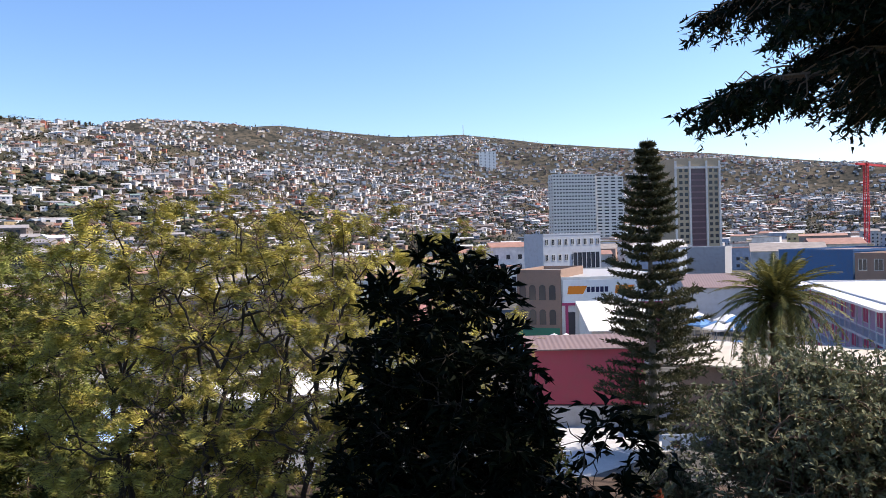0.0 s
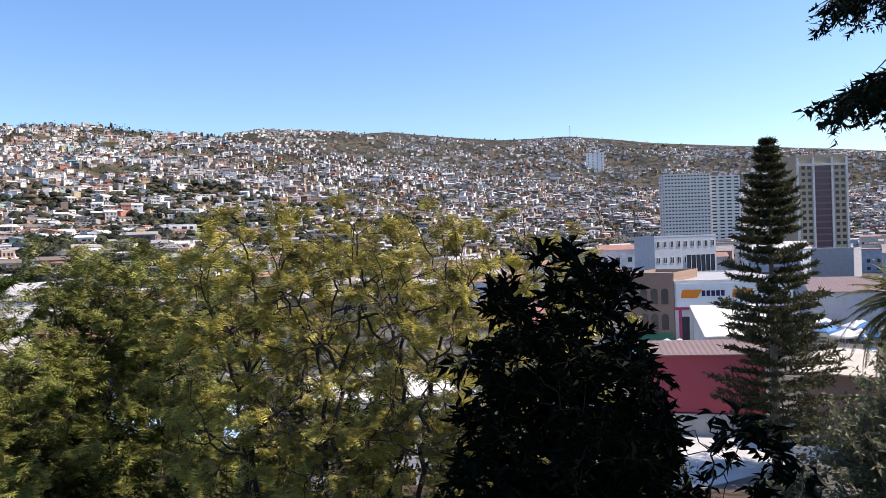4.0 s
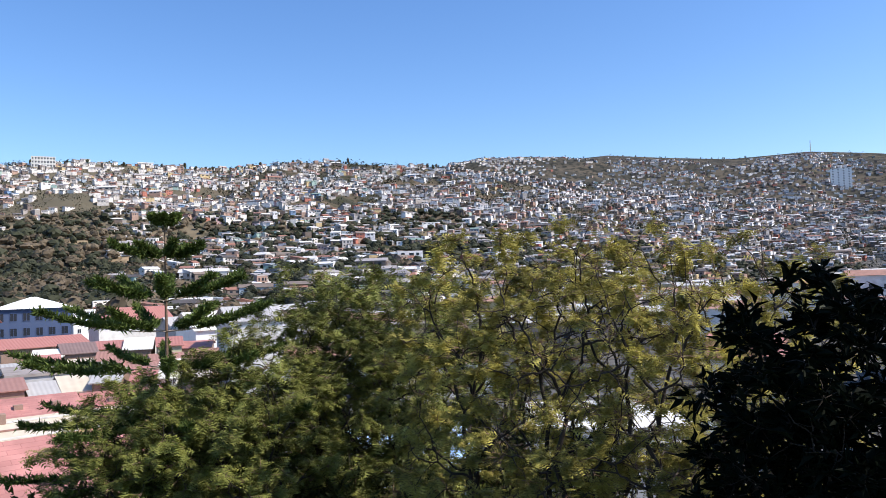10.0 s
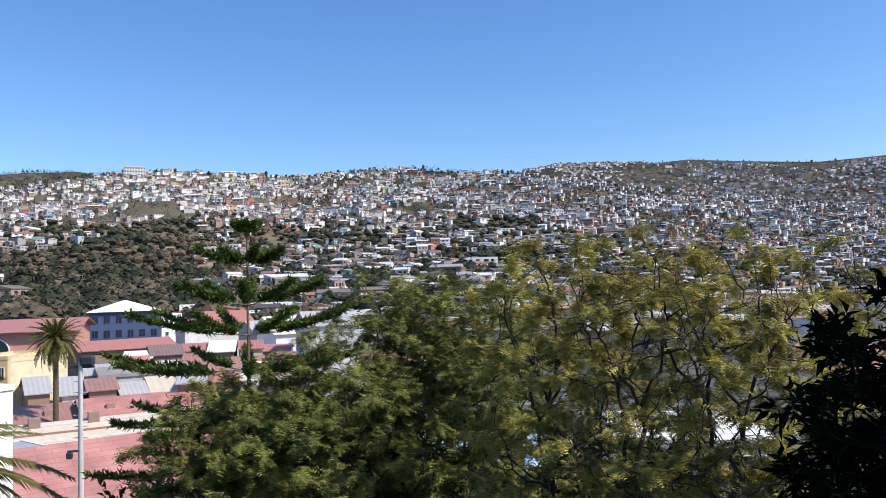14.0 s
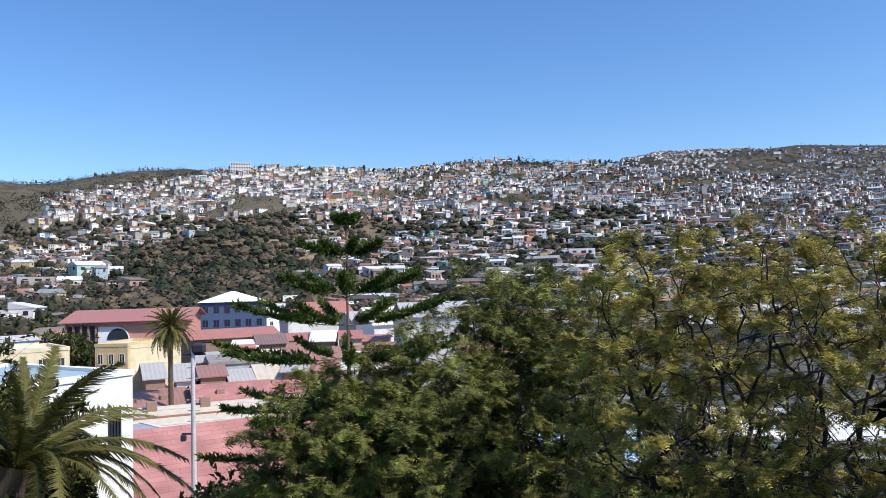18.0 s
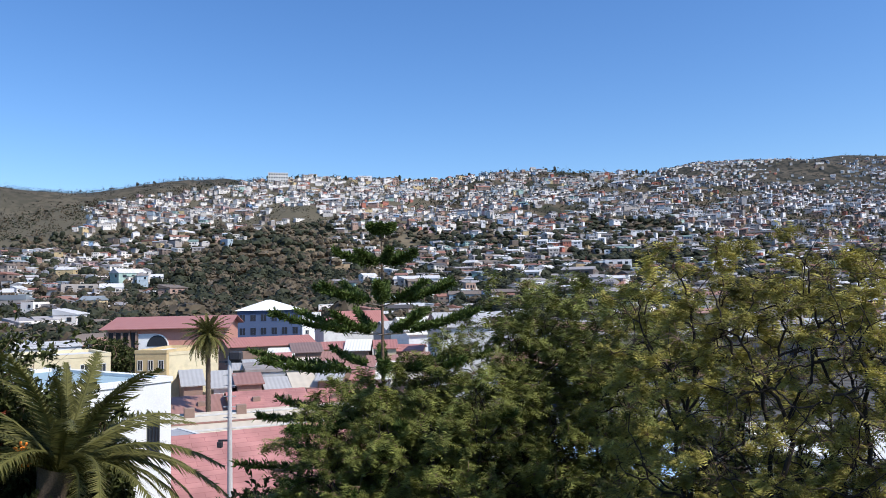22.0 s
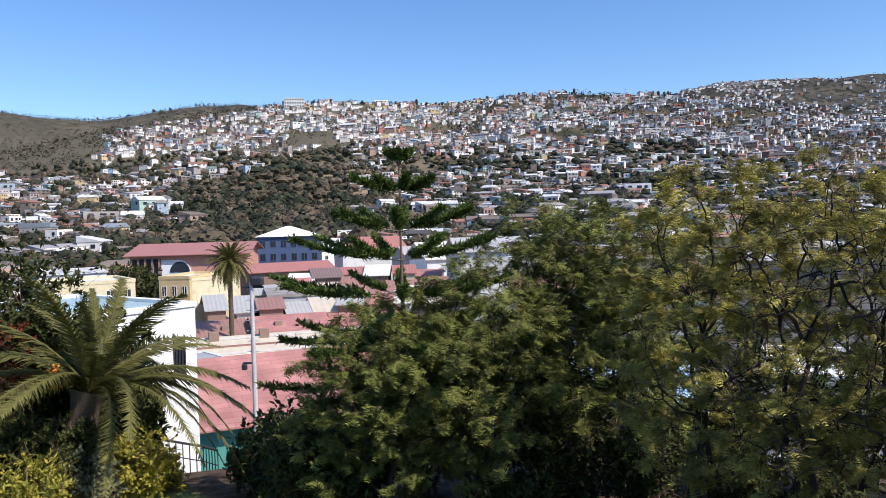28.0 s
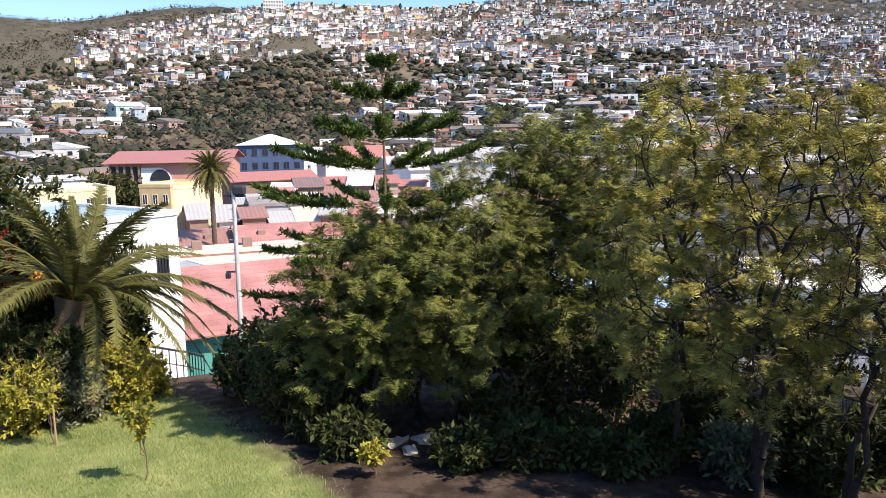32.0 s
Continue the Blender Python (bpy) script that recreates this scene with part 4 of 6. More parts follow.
def car(place, rz, paint, label):
    c = thing("car", place, label, "car", "cars parked on the street", rz=rz)
    bm = prism([(-2.1, 0.35), (2.1, 0.35), (2.15, 0.75), (1.3, 0.95), (-2.0, 1.0), (-2.15, 0.7)], -0.85, 0.85)
    bmesh.ops.bevel(bm, geom=bm.edges[:], offset=0.06, segments=2, affect="EDGES")
    part("body", bm, paint, c)
    bm = prism([(-1.7, 0.98), (0.95, 0.95), (0.35, 1.45), (-1.3, 1.48)], -0.76, 0.76)
    part("cabin", bm, GLASS, c)
    part("roof", slab(-1.25, -0.72, 1.46, 0.35, 0.72, 1.52), paint, c)
    for sx in (-1.3, 1.3):
        for sy in (-0.8, 0.8):
            bm = bmesh.new()
            bmesh.ops.create_cone(bm, cap_ends=True, segments=14, radius1=0.33, radius2=0.33, depth=0.2, matrix=Matrix.Translation((sx, sy, 0.33)) @ Matrix.Rotation(math.pi / 2, 4, "X"))
            part("wheel", bm, DARK, c)


CARWHITE = surface("white_car_paint", (0.75, 0.75, 0.75), rough=0.25, vary=0.03, stain=0.05, bump=0, spec=0.5)
CARBLUE = surface("blue_car_paint", (0.08, 0.2, 0.42), rough=0.25, vary=0.03, stain=0.05, bump=0, spec=0.5)
CARGREY = surface("grey_car_paint", (0.3, 0.31, 0.33), rough=0.25, vary=0.03, stain=0.05, bump=0, spec=0.5)
for i in range(12):
    mtl, word = ((CARWHITE, "white"), (CARBLUE, "blue"), (CARGREY, "grey"))[gm.integers(0, 3)]
    az, d = (-60.6 + i * 0.42, 112 + gm.uniform(0, 4)) if i < 8 else (-44 - (i - 8) * 1.2, 92 + gm.uniform(0, 2))
    car(at(az, d), gm.uniform(-0.2, 0.2) + radians(az) + (0 if i % 2 else 1.57), mtl, word + " saloon car parked on the street")

# halls and houses on the left
shed("red_roofed_hall", at(24.6, 47.5), at(3.5, 52.5), 13, 0, 4.9, 7.6, TEAL, REDROOF, "long hall with teal walls and a faded red sheet roof", "hall", over=0.9)
striped_hall = shed("cream_roofed_hall", at(27, 64), at(7, 67), 17, 0, 3.6, 6.4, GREY, CREAMROOF, "long low hall with a cream striped sheet roof", "hall", over=0.4)
hall_len = (at(7, 67) - at(27, 64)).length
for k in range(6):
    y = 1.0 + k * 1.35
    z = 3.6 + 2.8 * y / 8.5 + 0.15
    part("roof_seam", slab(-0.3, y - 0.09, z, hall_len + 0.3, y + 0.09, z + 0.14), OFFWHITE if k % 2 else OLDRUST, striped_hall)
for x in (7.5, 12.0):
    part("roof_vent", slab(x, 7.6, 6.2, x + 0.9, 8.3, 7.1, 0.04), BROWNWALL, striped_hall, "boxy brown roof vent")
gr = np.random.default_rng(41)
for i in range(33):
    az, d = 4.5 + (i % 9) * 1.95 + gr.uniform(-0.3, 0.3), (80.5, 93, 112, 128)[i // 9] + gr.uniform(-1.0, 1.5)
    if i < 9 or i >= 18 and az > 17.6:
        continue
    wd = gr.uniform(1.2, 1.7) if i < 18 else gr.uniform(1.4, 2.1)
    mtl = (BROWNROOF, GREYROOF, RUSTROOF, OLDRUST, WHITEROOF, REDROOF, TEALROOF, OLDRUST, RUSTROOF, CREAMROOF)[gr.integers(0, 10)]
    e = gr.uniform(3.6, 4.8) + (0, 1.9, 2.2, 3.2)[i // 9]
    shed("low_house", at(az + wd / 2, d), at(az - wd / 2, d + gr.uniform(-0.6, 0.6)), gr.uniform(7, 10), 0, e, e + gr.uniform(0.7, 1.6), (OFFWHITE, CREAM, GREY, BROWNWALL, BROWNWALL, GREY)[gr.integers(0, 6)], mtl,
         "low house with a worn sheet roof", "house", "low houses behind the halls", over=0.35)
for az, d, wd, e, mtl in ((20.5, 84, 5.6, 4.3, OLDRUST), (14.6, 83, 5.4, 4.7, REDROOF), (8.8, 85, 5.6, 4.4, RUSTROOF)):
    low = shed("low_house", at(az + wd / 2, d), at(az - wd / 2, d + 1.2), 11, 0, e, e + 1.5, CREAM, mtl, "broad low house with a worn red sheet roof", "house", "low houses behind the halls", over=0.4)
    for x in (2.2, 5.6):
        part("roof_vent", slab(x, 2.4, e + 0.6, x + 0.8, 3.2, e + 1.25), BROWNWALL, low, "small brown roof vent")
building("roof_terrace", at(21.6, 60.5), at(18.6, 62.0), 6.5, 0, 6.0, OFFWHITE, "flat grey-beige roof between the halls", "building", roof=GREY, parapet=0.12)
w = building("white_building", at(34.0, 25.5), at(21.6, 29.0), 7.5, 3.0, 14.0, WHITE, "plain white rendered building with a flat roof", "building", roof=PALEBLUE, parapet=0.18)
ln, _ = frame_of(at(34.0, 25.5), at(21.6, 29.0))
part("window", slab(ln - 0.98, -0.06, 8.55, ln - 0.5, 0.03, 9.95), GLASS, w, "tall dark barred window")
for k in range(4):
    part("window_bar", slab(ln - 0.94 + k * 0.12, -0.1, 8.6, ln - 0.92 + k * 0.12, -0.06, 9.9), DARK, w)
building("yellow_house", at(23.95, 103), at(21.9, 101), 9, 0, 10.0, YELLOW, "yellow two-storey house with small windows", "house", floors=3, bays=3, win=(0.4, 0.35), roof=WHITEROOF)
building("cream_house", at(21.85, 101.5), at(18.4, 104), 9, 0, 9.7, CREAM, "pale yellow blank-walled house", "house", roof=WHITEROOF)
building("cream_house", at(31, 96), at(25.5, 98), 9, 0, 10.2, CREAM, "pale yellow house behind the white building", "house", floors=3, bays=5, win=(0.4, 0.4), roof=OFFWHITE)
hall = shed("brick_hall", at(25.7, 152), at(18.0, 148), 22, 0, 11.3, 13.0, SALMON, RUSTROOF, "large salmon brick hall with an arched end window", "hall", over=1.2)
n = 10
bm = prism([(-3.0, -2.5), (2.3, -2.5)] + [(2.3 * math.cos(math.pi * i / n), 2.3 * math.sin(math.pi * i / n)) for i in range(n // 2 + 1)] + [(-3.0, 2.3)], -0.25, 0.0)
bmesh.ops.translate(bm, verts=bm.verts[:], vec=(8.4, 0, 8.0))
part("arch_surround", bm, WHITE, hall, "white arched surround")
bm = prism([(1.8 * math.cos(math.pi * i / n), 2.0 * math.sin(math.pi * i / n)) for i in range(n + 1)], -0.35, -0.2)
bmesh.ops.translate(bm, verts=bm.verts[:], vec=(8.7, 0, 8.0))
part("arched_window", bm, GLASS, hall)
for k in range(5):
    part("pier", slab(-0.1 + k * 1.25, -0.6, 0, 0.25 + k * 1.25, 0, 10.8), BROWNWALL, hall)
# flat dark sheet: the shade of the open porch is painted on the wall
part("porch_shade", slab(0.1, -0.08, 0, 5.2, 0.02, 10.6), DARK, hall, "dark sheet painted as shade behind the piers")
blue = building("blue_house", at(17.1, 190), at(12.6, 190), 14, 0, 13.0, SHADEDBLUE, "blue four-storey house, walls coloured as in shade, with a white hipped roof", "house", floors=4, bays=6, win=(0.5, 0.5), trim=SHADEDBLUE)
bm = bmesh.new()
v = [bm.verts.new(c) for c in ((-0.6, -0.6, 13.3), (15.7, -0.6, 13.3), (15.7, 14.6, 13.3), (-0.6, 14.6, 13.3), (7.0, 5, 15.8), (8.1, 9, 15.8))]
for f in ((0, 1, 4), (1, 2, 5, 4), (2, 3, 5), (3, 0, 4, 5), (3, 2, 1, 0)):
    bm.faces.new([v[i] for i in f])
part("hipped_roof", bm, WHITE, blue)
building("white_house", at(12.45, 192), at(11.1, 196), 9, 0, 12.0, WHITE, "white house wing beside the blue one", "house", floors=4, bays=2, win=(0.3, 0.3), roof=WHITEROOF)
shed("white_house", at(9.6, 165), at(6.2, 168), 12, 0, 10.6, 13.0, OFFWHITE, RUSTROOF, "white house with a low rusty sheet roof", "house")
shed("grey_house", at(6.0, 150), at(3.4, 153), 9, 0, 9.2, 11.2, GREY, GREYROOF, "grey house with a shallow sheet roof", "house")
shed("small_house", at(10.9, 150), at(9.3, 151), 8, 0, 10.6, 12.0, OFFWHITE, REDROOF, "small house with a red gabled roof", "house")
shed("white_house", at(4.6, 140), at(0.5, 144), 12, 0, 9.4, 12.2, WHITE, WHITEROOF, "broad white house with a pale sloping sheet roof", "house")
shed("white_house", at(2.2, 120), at(-1.5, 122), 10, 0, 11.5, 13.5, OFFWHITE, GREYROOF, "white house with a grey gabled roof", "house")
shed("long_low_building", at(17.6, 134), at(11.6, 138), 9, 0, 8.3, 9.5, BROWNWALL, RUSTROOF, "long low building with a rusty sheet roof", "building")
# buildings glimpsed below and between the trees
blu = shed("blue_roofed_shed", at(-7.5, 38), at(-16, 40), 9, 0, 6.6, 9.0, PALE_GREY, BLUEROOF, "shed with a blue and white ribbed sheet roof", "shed")
building("white_canopy_building", at(-20, 46), at(-33, 48), 10, 0, 7.4, OFFWHITE, "low white building with dark blue windows", "building", floors=2, bays=7, win=(0.7, 0.6), roof=WHITEROOF)
building("cream_house", at(-9.5, 52), at(-12.5, 53), 6, 0, 10.4, CREAM, "pale yellow house seen between branches", "house", floors=3, bays=2, win=(0.3, 0.4))
shed("red_roofed_house", at(-32.5, 95), at(-37.5, 95), 10, 0, 6.8, 9.0, OFFWHITE, REDROOF, "white house with a bright red roof", "house")

# lamp post
lamp = thing("lamp_post", at(17.62, 38, 1.5), "tall weathered steel lamp post with a dark floodlight", "lamp post")
bm = bmesh.new()
bmesh.ops.create_cone(bm, cap_ends=True, segments=12, radius1=0.16, radius2=0.09, depth=12.6, matrix=Matrix.Translation((0, 0, 6.3)))
part("pole", bm, POLE, lamp)
part("cross_arm", slab(-0.5, -0.04, 12.3, 0.6, 0.04, 12.4), DARK, lamp)
bm = slab(0.0, -0.2, 12.4, 0.6, 0.2, 12.85, 0.08)
part("floodlight", bm, DARK, lamp, "dark boxy floodlight")
part("bracket", slab(-0.55, -0.05, 8.6, -0.1, 0.05, 8.68), DARK, lamp)
bm = slab(-0.6, -0.1, 8.3, -0.35, 0.1, 8.6, 0.04)
part("small_lamp", bm, DARK, lamp)
for k in range(6):
    part("step_iron", slab(-0.3, -0.02, 9.2 + k * 0.5, 0.3, 0.02, 9.24 + k * 0.5), POLE, lamp)

# basketball goals
def goal(place, rz, board, label):
    g = thing("basketball_goal", place, label, "basketball goal", "goals on the court", rz=rz)
    part("post", slab(-0.08, 0.5, 0, 0.08, 0.66, 3.4), GREY, g)
    part("arm", slab(-0.05, 0.0, 3.2, 0.05, 0.6, 3.3), GREY, g)
    part("backboard", slab(-0.9, -0.04, 2.75, 0.9, 0.0, 3.8), board, g)
    part("target_square", slab(-0.3, -0.046, 2.95, 0.3, -0.04, 3.4), DARK, g)
    bm = bmesh.new()
    bmesh.ops.create_circle(bm, segments=16, radius=0.23, matrix=Matrix.Translation((0, -0.3, 3.05)))
    r = bmesh.ops.extrude_edge_only(bm, edges=bm.edges[:])
    bmesh.ops.translate(bm, verts=[e for e in r["geom"] if isinstance(e, bmesh.types.BMVert)], vec=(0, 0, 0.03))
    part("hoop", bm, ORANGE, g)


goal(at(-54.7, 52), radians(-40), WHITE, "white basketball backboard on a grey post")
goal(at(-55.7, 71), radians(-60), DARK, "dark backboard by the far wall of the court")

# construction crane far off
crane = thing("tower_crane", at(-67.0, 600), "red lattice tower crane over the far town", "crane")
bm = bmesh.new()
for sx in (-1, 1):
    for sy in (-1, 1):
        box(bm, sx * 1.2 - 0.25, sy * 1.2 - 0.25, 0, sx * 1.2 + 0.25, sy * 1.2 + 0.25, 62)
for k in range(20):
    box(bm, -1.2, -1.45, k * 3.1, 1.2, -1.0, k * 3.1 + 0.35)
    box(bm, -1.45, -1.2, k * 3.1 + 1.5, -1.0, 1.2, k * 3.1 + 1.85)
part("mast", bm, CRANE_RED, crane)
bm = box(bmesh.new(), -14, -0.8, 60, 30, 0.8, 61.4)
part("jib", bm, CRANE_RED, crane)

# antenna mast on the ridge
mast = thing("radio_mast", at(-39.6, 2890, float(land(-39.6, 2890)) - 2), "thin radio mast on the bare ridge", "antenna")
part("pole", slab(-0.8, -0.8, 0, 0.8, 0.8, 42), GREY, mast)
# block of flats on the crest
building("crest_flats", at(14.85, 1215), at(13.4, 1215), 14, 17 + 1215 * math.tan(radians(8.0)), 17 + 1215 * math.tan(radians(8.95)), OFFWHITE, "white block of flats on the hill crest", "building", floors=4, bays=8, win=(0.5, 0.5))

# ---- the flat town: many plain blocks ----
gb = np.random.default_rng(31)
CITYW = palette("town_paint", [(30, (0.74, 0.72, 0.68)), (20, (0.6, 0.55, 0.47)), (16, (0.48, 0.47, 0.46)), (10, (0.45, 0.3, 0.24)), (8, (0.6, 0.48, 0.26)), (6, (0.35, 0.4, 0.48)), (10, (0.3, 0.25, 0.22))], "object")
CITYR = palette("town_roof", [(30, (0.5, 0.49, 0.47)), (9, (0.62, 0.6, 0.57)), (18, (0.36, 0.2, 0.15)), (24, (0.32, 0.28, 0.25)), (8, (0.42, 0.24, 0.18))], "object", rough=0.65)
blocks = []
for az0, az1, d0, d1, h0, h1, n in ((-75, -38, 200, 900, 7, 15, 230), (-38, -14, 150, 500, 5, 10, 90), (-14, 4, 110, 280, 4.5, 9, 50), (4, 30, 108, 215, 4.5, 8, 70)):
    for _ in range(n):
        az, u = gb.uniform(az0, az1), gb.uniform(0, 1)
        d = d0 + (d1 - d0) * u ** 0.8
        wd, dp, ht = gb.uniform(8, 20), gb.uniform(8, 16), gb.uniform(h0, h1)
        blocks.append((az, d, wd, dp, ht, gb.uniform(-0.25, 0.25)))
taken = []
fixed = [(25.4, 126, 9), (-51, 97, 10), (-48.5, 690, 40), (-56.5, 400, 22), (-45.7, 175, 26), (-50.5, 125, 24), (-45, 118, 10), (-64, 180, 25), (-69, 160, 25), (-56.5, 252, 14), (-58, 158, 16), (21.5, 160, 26), (15.5, 192, 14), (13, 192, 10), (7, 168, 12), (2.7, 142, 10), (0.3, 125, 8), (23, 105, 8), (20, 105, 8), (28, 100, 9), (-35, 98, 8)]
for az, d, r in fixed:
    p = at(az, d)
    taken.append((p.x, p.y, r))
k = 0
for az, d, wd, dp, ht, ro in blocks:
    p = at(az, d)
    r = max(wd, dp) * 0.55
    if any((p.x - q[0]) ** 2 + (p.y - q[1]) ** 2 < (r + q[2]) ** 2 * 0.8 for q in taken) or d > ramp(az, BASE_AZ, BASE_R) + 30:
        continue
    taken.append((p.x, p.y, r))
    pz = max(0.0, float(land(az, d)))
    ob = thing("town_house", (p.x, p.y, pz), "plain low town building with a sheet roof", "building", "low buildings of the flat town", rz=radians(az) + ro)
    part("wall", slab(-wd / 2, -dp / 2, -1.5, wd / 2, dp / 2, ht), CITYW, ob)
    if k % 3:
        rise = gb.uniform(0.8, 2.2)
        bm = prism([(-dp / 2 - 0.4, ht - 0.1), (dp / 2 + 0.4, ht - 0.1), (0, ht + rise)], -wd / 2 - 0.3, wd / 2 + 0.3)
        bm.transform(Matrix(((0, 1, 0, 0), (1, 0, 0, 0), (0, 0, 1, 0), (0, 0, 0, 1))))
        bmesh.ops.recalc_face_normals(bm, faces=bm.faces[:])
        part("roof", bm, CITYR, ob)
    else:
        part("roof", slab(-wd / 2 - 0.2, -dp / 2 - 0.2, ht, wd / 2 + 0.2, dp / 2 + 0.2, ht + 0.35), CITYR, ob)
    nb = max(2, int(wd / 3.2))
    if d > 330:
        bm = bmesh.new()
        for fl in range(max(1, int(ht / 3.4))):
            for q in range(nb):
                xc = -wd / 2 + wd / nb * (q + 0.5)
                box(bm, xc - 0.7, -dp / 2 - 0.05, 1.0 + fl * 3.1, xc + 0.7, -dp / 2 + 0.02, 2.4 + fl * 3.1)
        part("fenestration", bm, GLASS, ob)["kind"] = "stuff"
        k += 1
        continue
    for fl in range(max(1, int(ht / 3.4))):
        for q in range(nb):
            xc = -wd / 2 + wd / nb * (q + 0.5)
            part("window", slab(xc - 0.6, -dp / 2 - 0.05, 1.0 + fl * 3.1, xc + 0.6, -dp / 2 + 0.02, 2.4 + fl * 3.1), GLASS, ob)
    k += 1

# ---- trees and shrubs near by ----
def tubes(paths, sides=5):
    """Tapered tubes along paths; each path is (points n x 3, radii n). Returns verts and quads."""
    vs, fs, off = [], [], 0
    ang = np.linspace(0, 2 * np.pi, sides, endpoint=False)
    for p, r in paths:
        p, r = np.asarray(p, float), np.asarray(r, float)
        t = np.gradient(p, axis=0)
        t /= np.linalg.norm(t, axis=1, keepdims=True) + 1e-9
        ref = np.where(np.abs(t[:, 2:3]) > 0.9, np.array([[1.0, 0, 0]]), np.array([[0, 0, 1.0]]))
        u = np.cross(t, ref)
        u /= np.linalg.norm(u, axis=1, keepdims=True) + 1e-9
        w = np.cross(t, u)
        ring = p[:, None] + r[:, None, None] * (np.cos(ang)[None, :, None] * u[:, None] + np.sin(ang)[None, :, None] * w[:, None])
        n = len(p)
        vs.append(ring.reshape(-1, 3))
        a = (np.arange(n - 1)[:, None] * sides + np.arange(sides)[None]).ravel()
        b = (np.arange(n - 1)[:, None] * sides + (np.arange(sides)[None] + 1) % sides).ravel()
        fs.append(np.stack([a, b, b + sides, a + sides], 1) + off)
        off += n * sides
    return np.concatenate(vs), np.concatenate(fs)


def bend(a, b, sag, n=6, g=None, wander=0.04):
    """A bent path from a to b that rises by sag in the middle and wanders a little."""
    a, b = np.asarray(a, float), np.asarray(b, float)
    t = np.linspace(0, 1, n)[:, None]
    p = a + (b - a) * t
    p[:, 2] += (np.sin(np.pi * t[:, 0]) * sag)
    if g is not None:
        p[1:-1] += g.normal(0, wander * np.linalg.norm(b - a), (n - 2, 3))
    return p


def place_leaves(tmpl, faces, pos, direction, size, g, flip=0.6):
    """Copies of a leaf shape (along +x, face up +z) at pos, pointing along direction."""
    tmpl, n = np.asarray(tmpl, float), len(pos)
    d = direction / (np.linalg.norm(direction, axis=1, keepdims=True) + 1e-9)
    upv = np.tile(np.array([0, 0, 1.0]), (n, 1)) + g.normal(0, flip, (n, 3))
    s = np.cross(upv, d)
    s /= np.linalg.norm(s, axis=1, keepdims=True) + 1e-9
    u = np.cross(d, s)
    v = pos[:, None] + size[:, None, None] * (tmpl[None, :, 0, None] * d[:, None] + tmpl[None, :, 1, None] * s[:, None] + tmpl[None, :, 2, None] * u[:, None])
    f = np.asarray(faces)
    return v.reshape(-1, 3), (f[None] + np.arange(n)[:, None, None] * len(tmpl)).reshape(-1, f.shape[1])


def pinnate(pairs=9, droop=0.25, width=0.3):
    """A feather leaf: leaflets in pairs on a drooping rib, as triangles."""
    v, f = [], []
    for i in range(pairs):
        x = 0.12 + 0.88 * i / (pairs - 1)
        w = width * math.sin(math.pi * (0.15 + 0.8 * i / pairs)) ** 0.6
        z = -droop * x * x
        for s in (-1, 1):
            k = len(v)
            v += [(x - 0.08, 0, z), (x + 0.1, 0, z), (x + 0.12, s * w, z - 0.07)]
            f.append((k, k + 1, k + 2))
    return v, f


def blade_leaf(width=0.35, fold=0.12, curl=0.15):
    """A broad pointed leaf, folded along its rib."""
    v = [(0, 0, 0), (0.45, width / 2, fold), (1, 0, -curl), (0.45, -width / 2, fold), (0.5, 0, -curl * 0.2)]
    return v, [(0, 4, 1), (1, 4, 2), (0, 3, 4), (3, 2, 4)]


SMALL_LEAF = ([(0, 0, 0), (0.5, 0.24, 0.06), (1, 0, -0.05), (0.5, -0.24, 0.06)], [(0, 1, 2), (0, 2, 3)])
FEATHER = pinnate(4, 0.12, 0.45)
BROAD = blade_leaf()


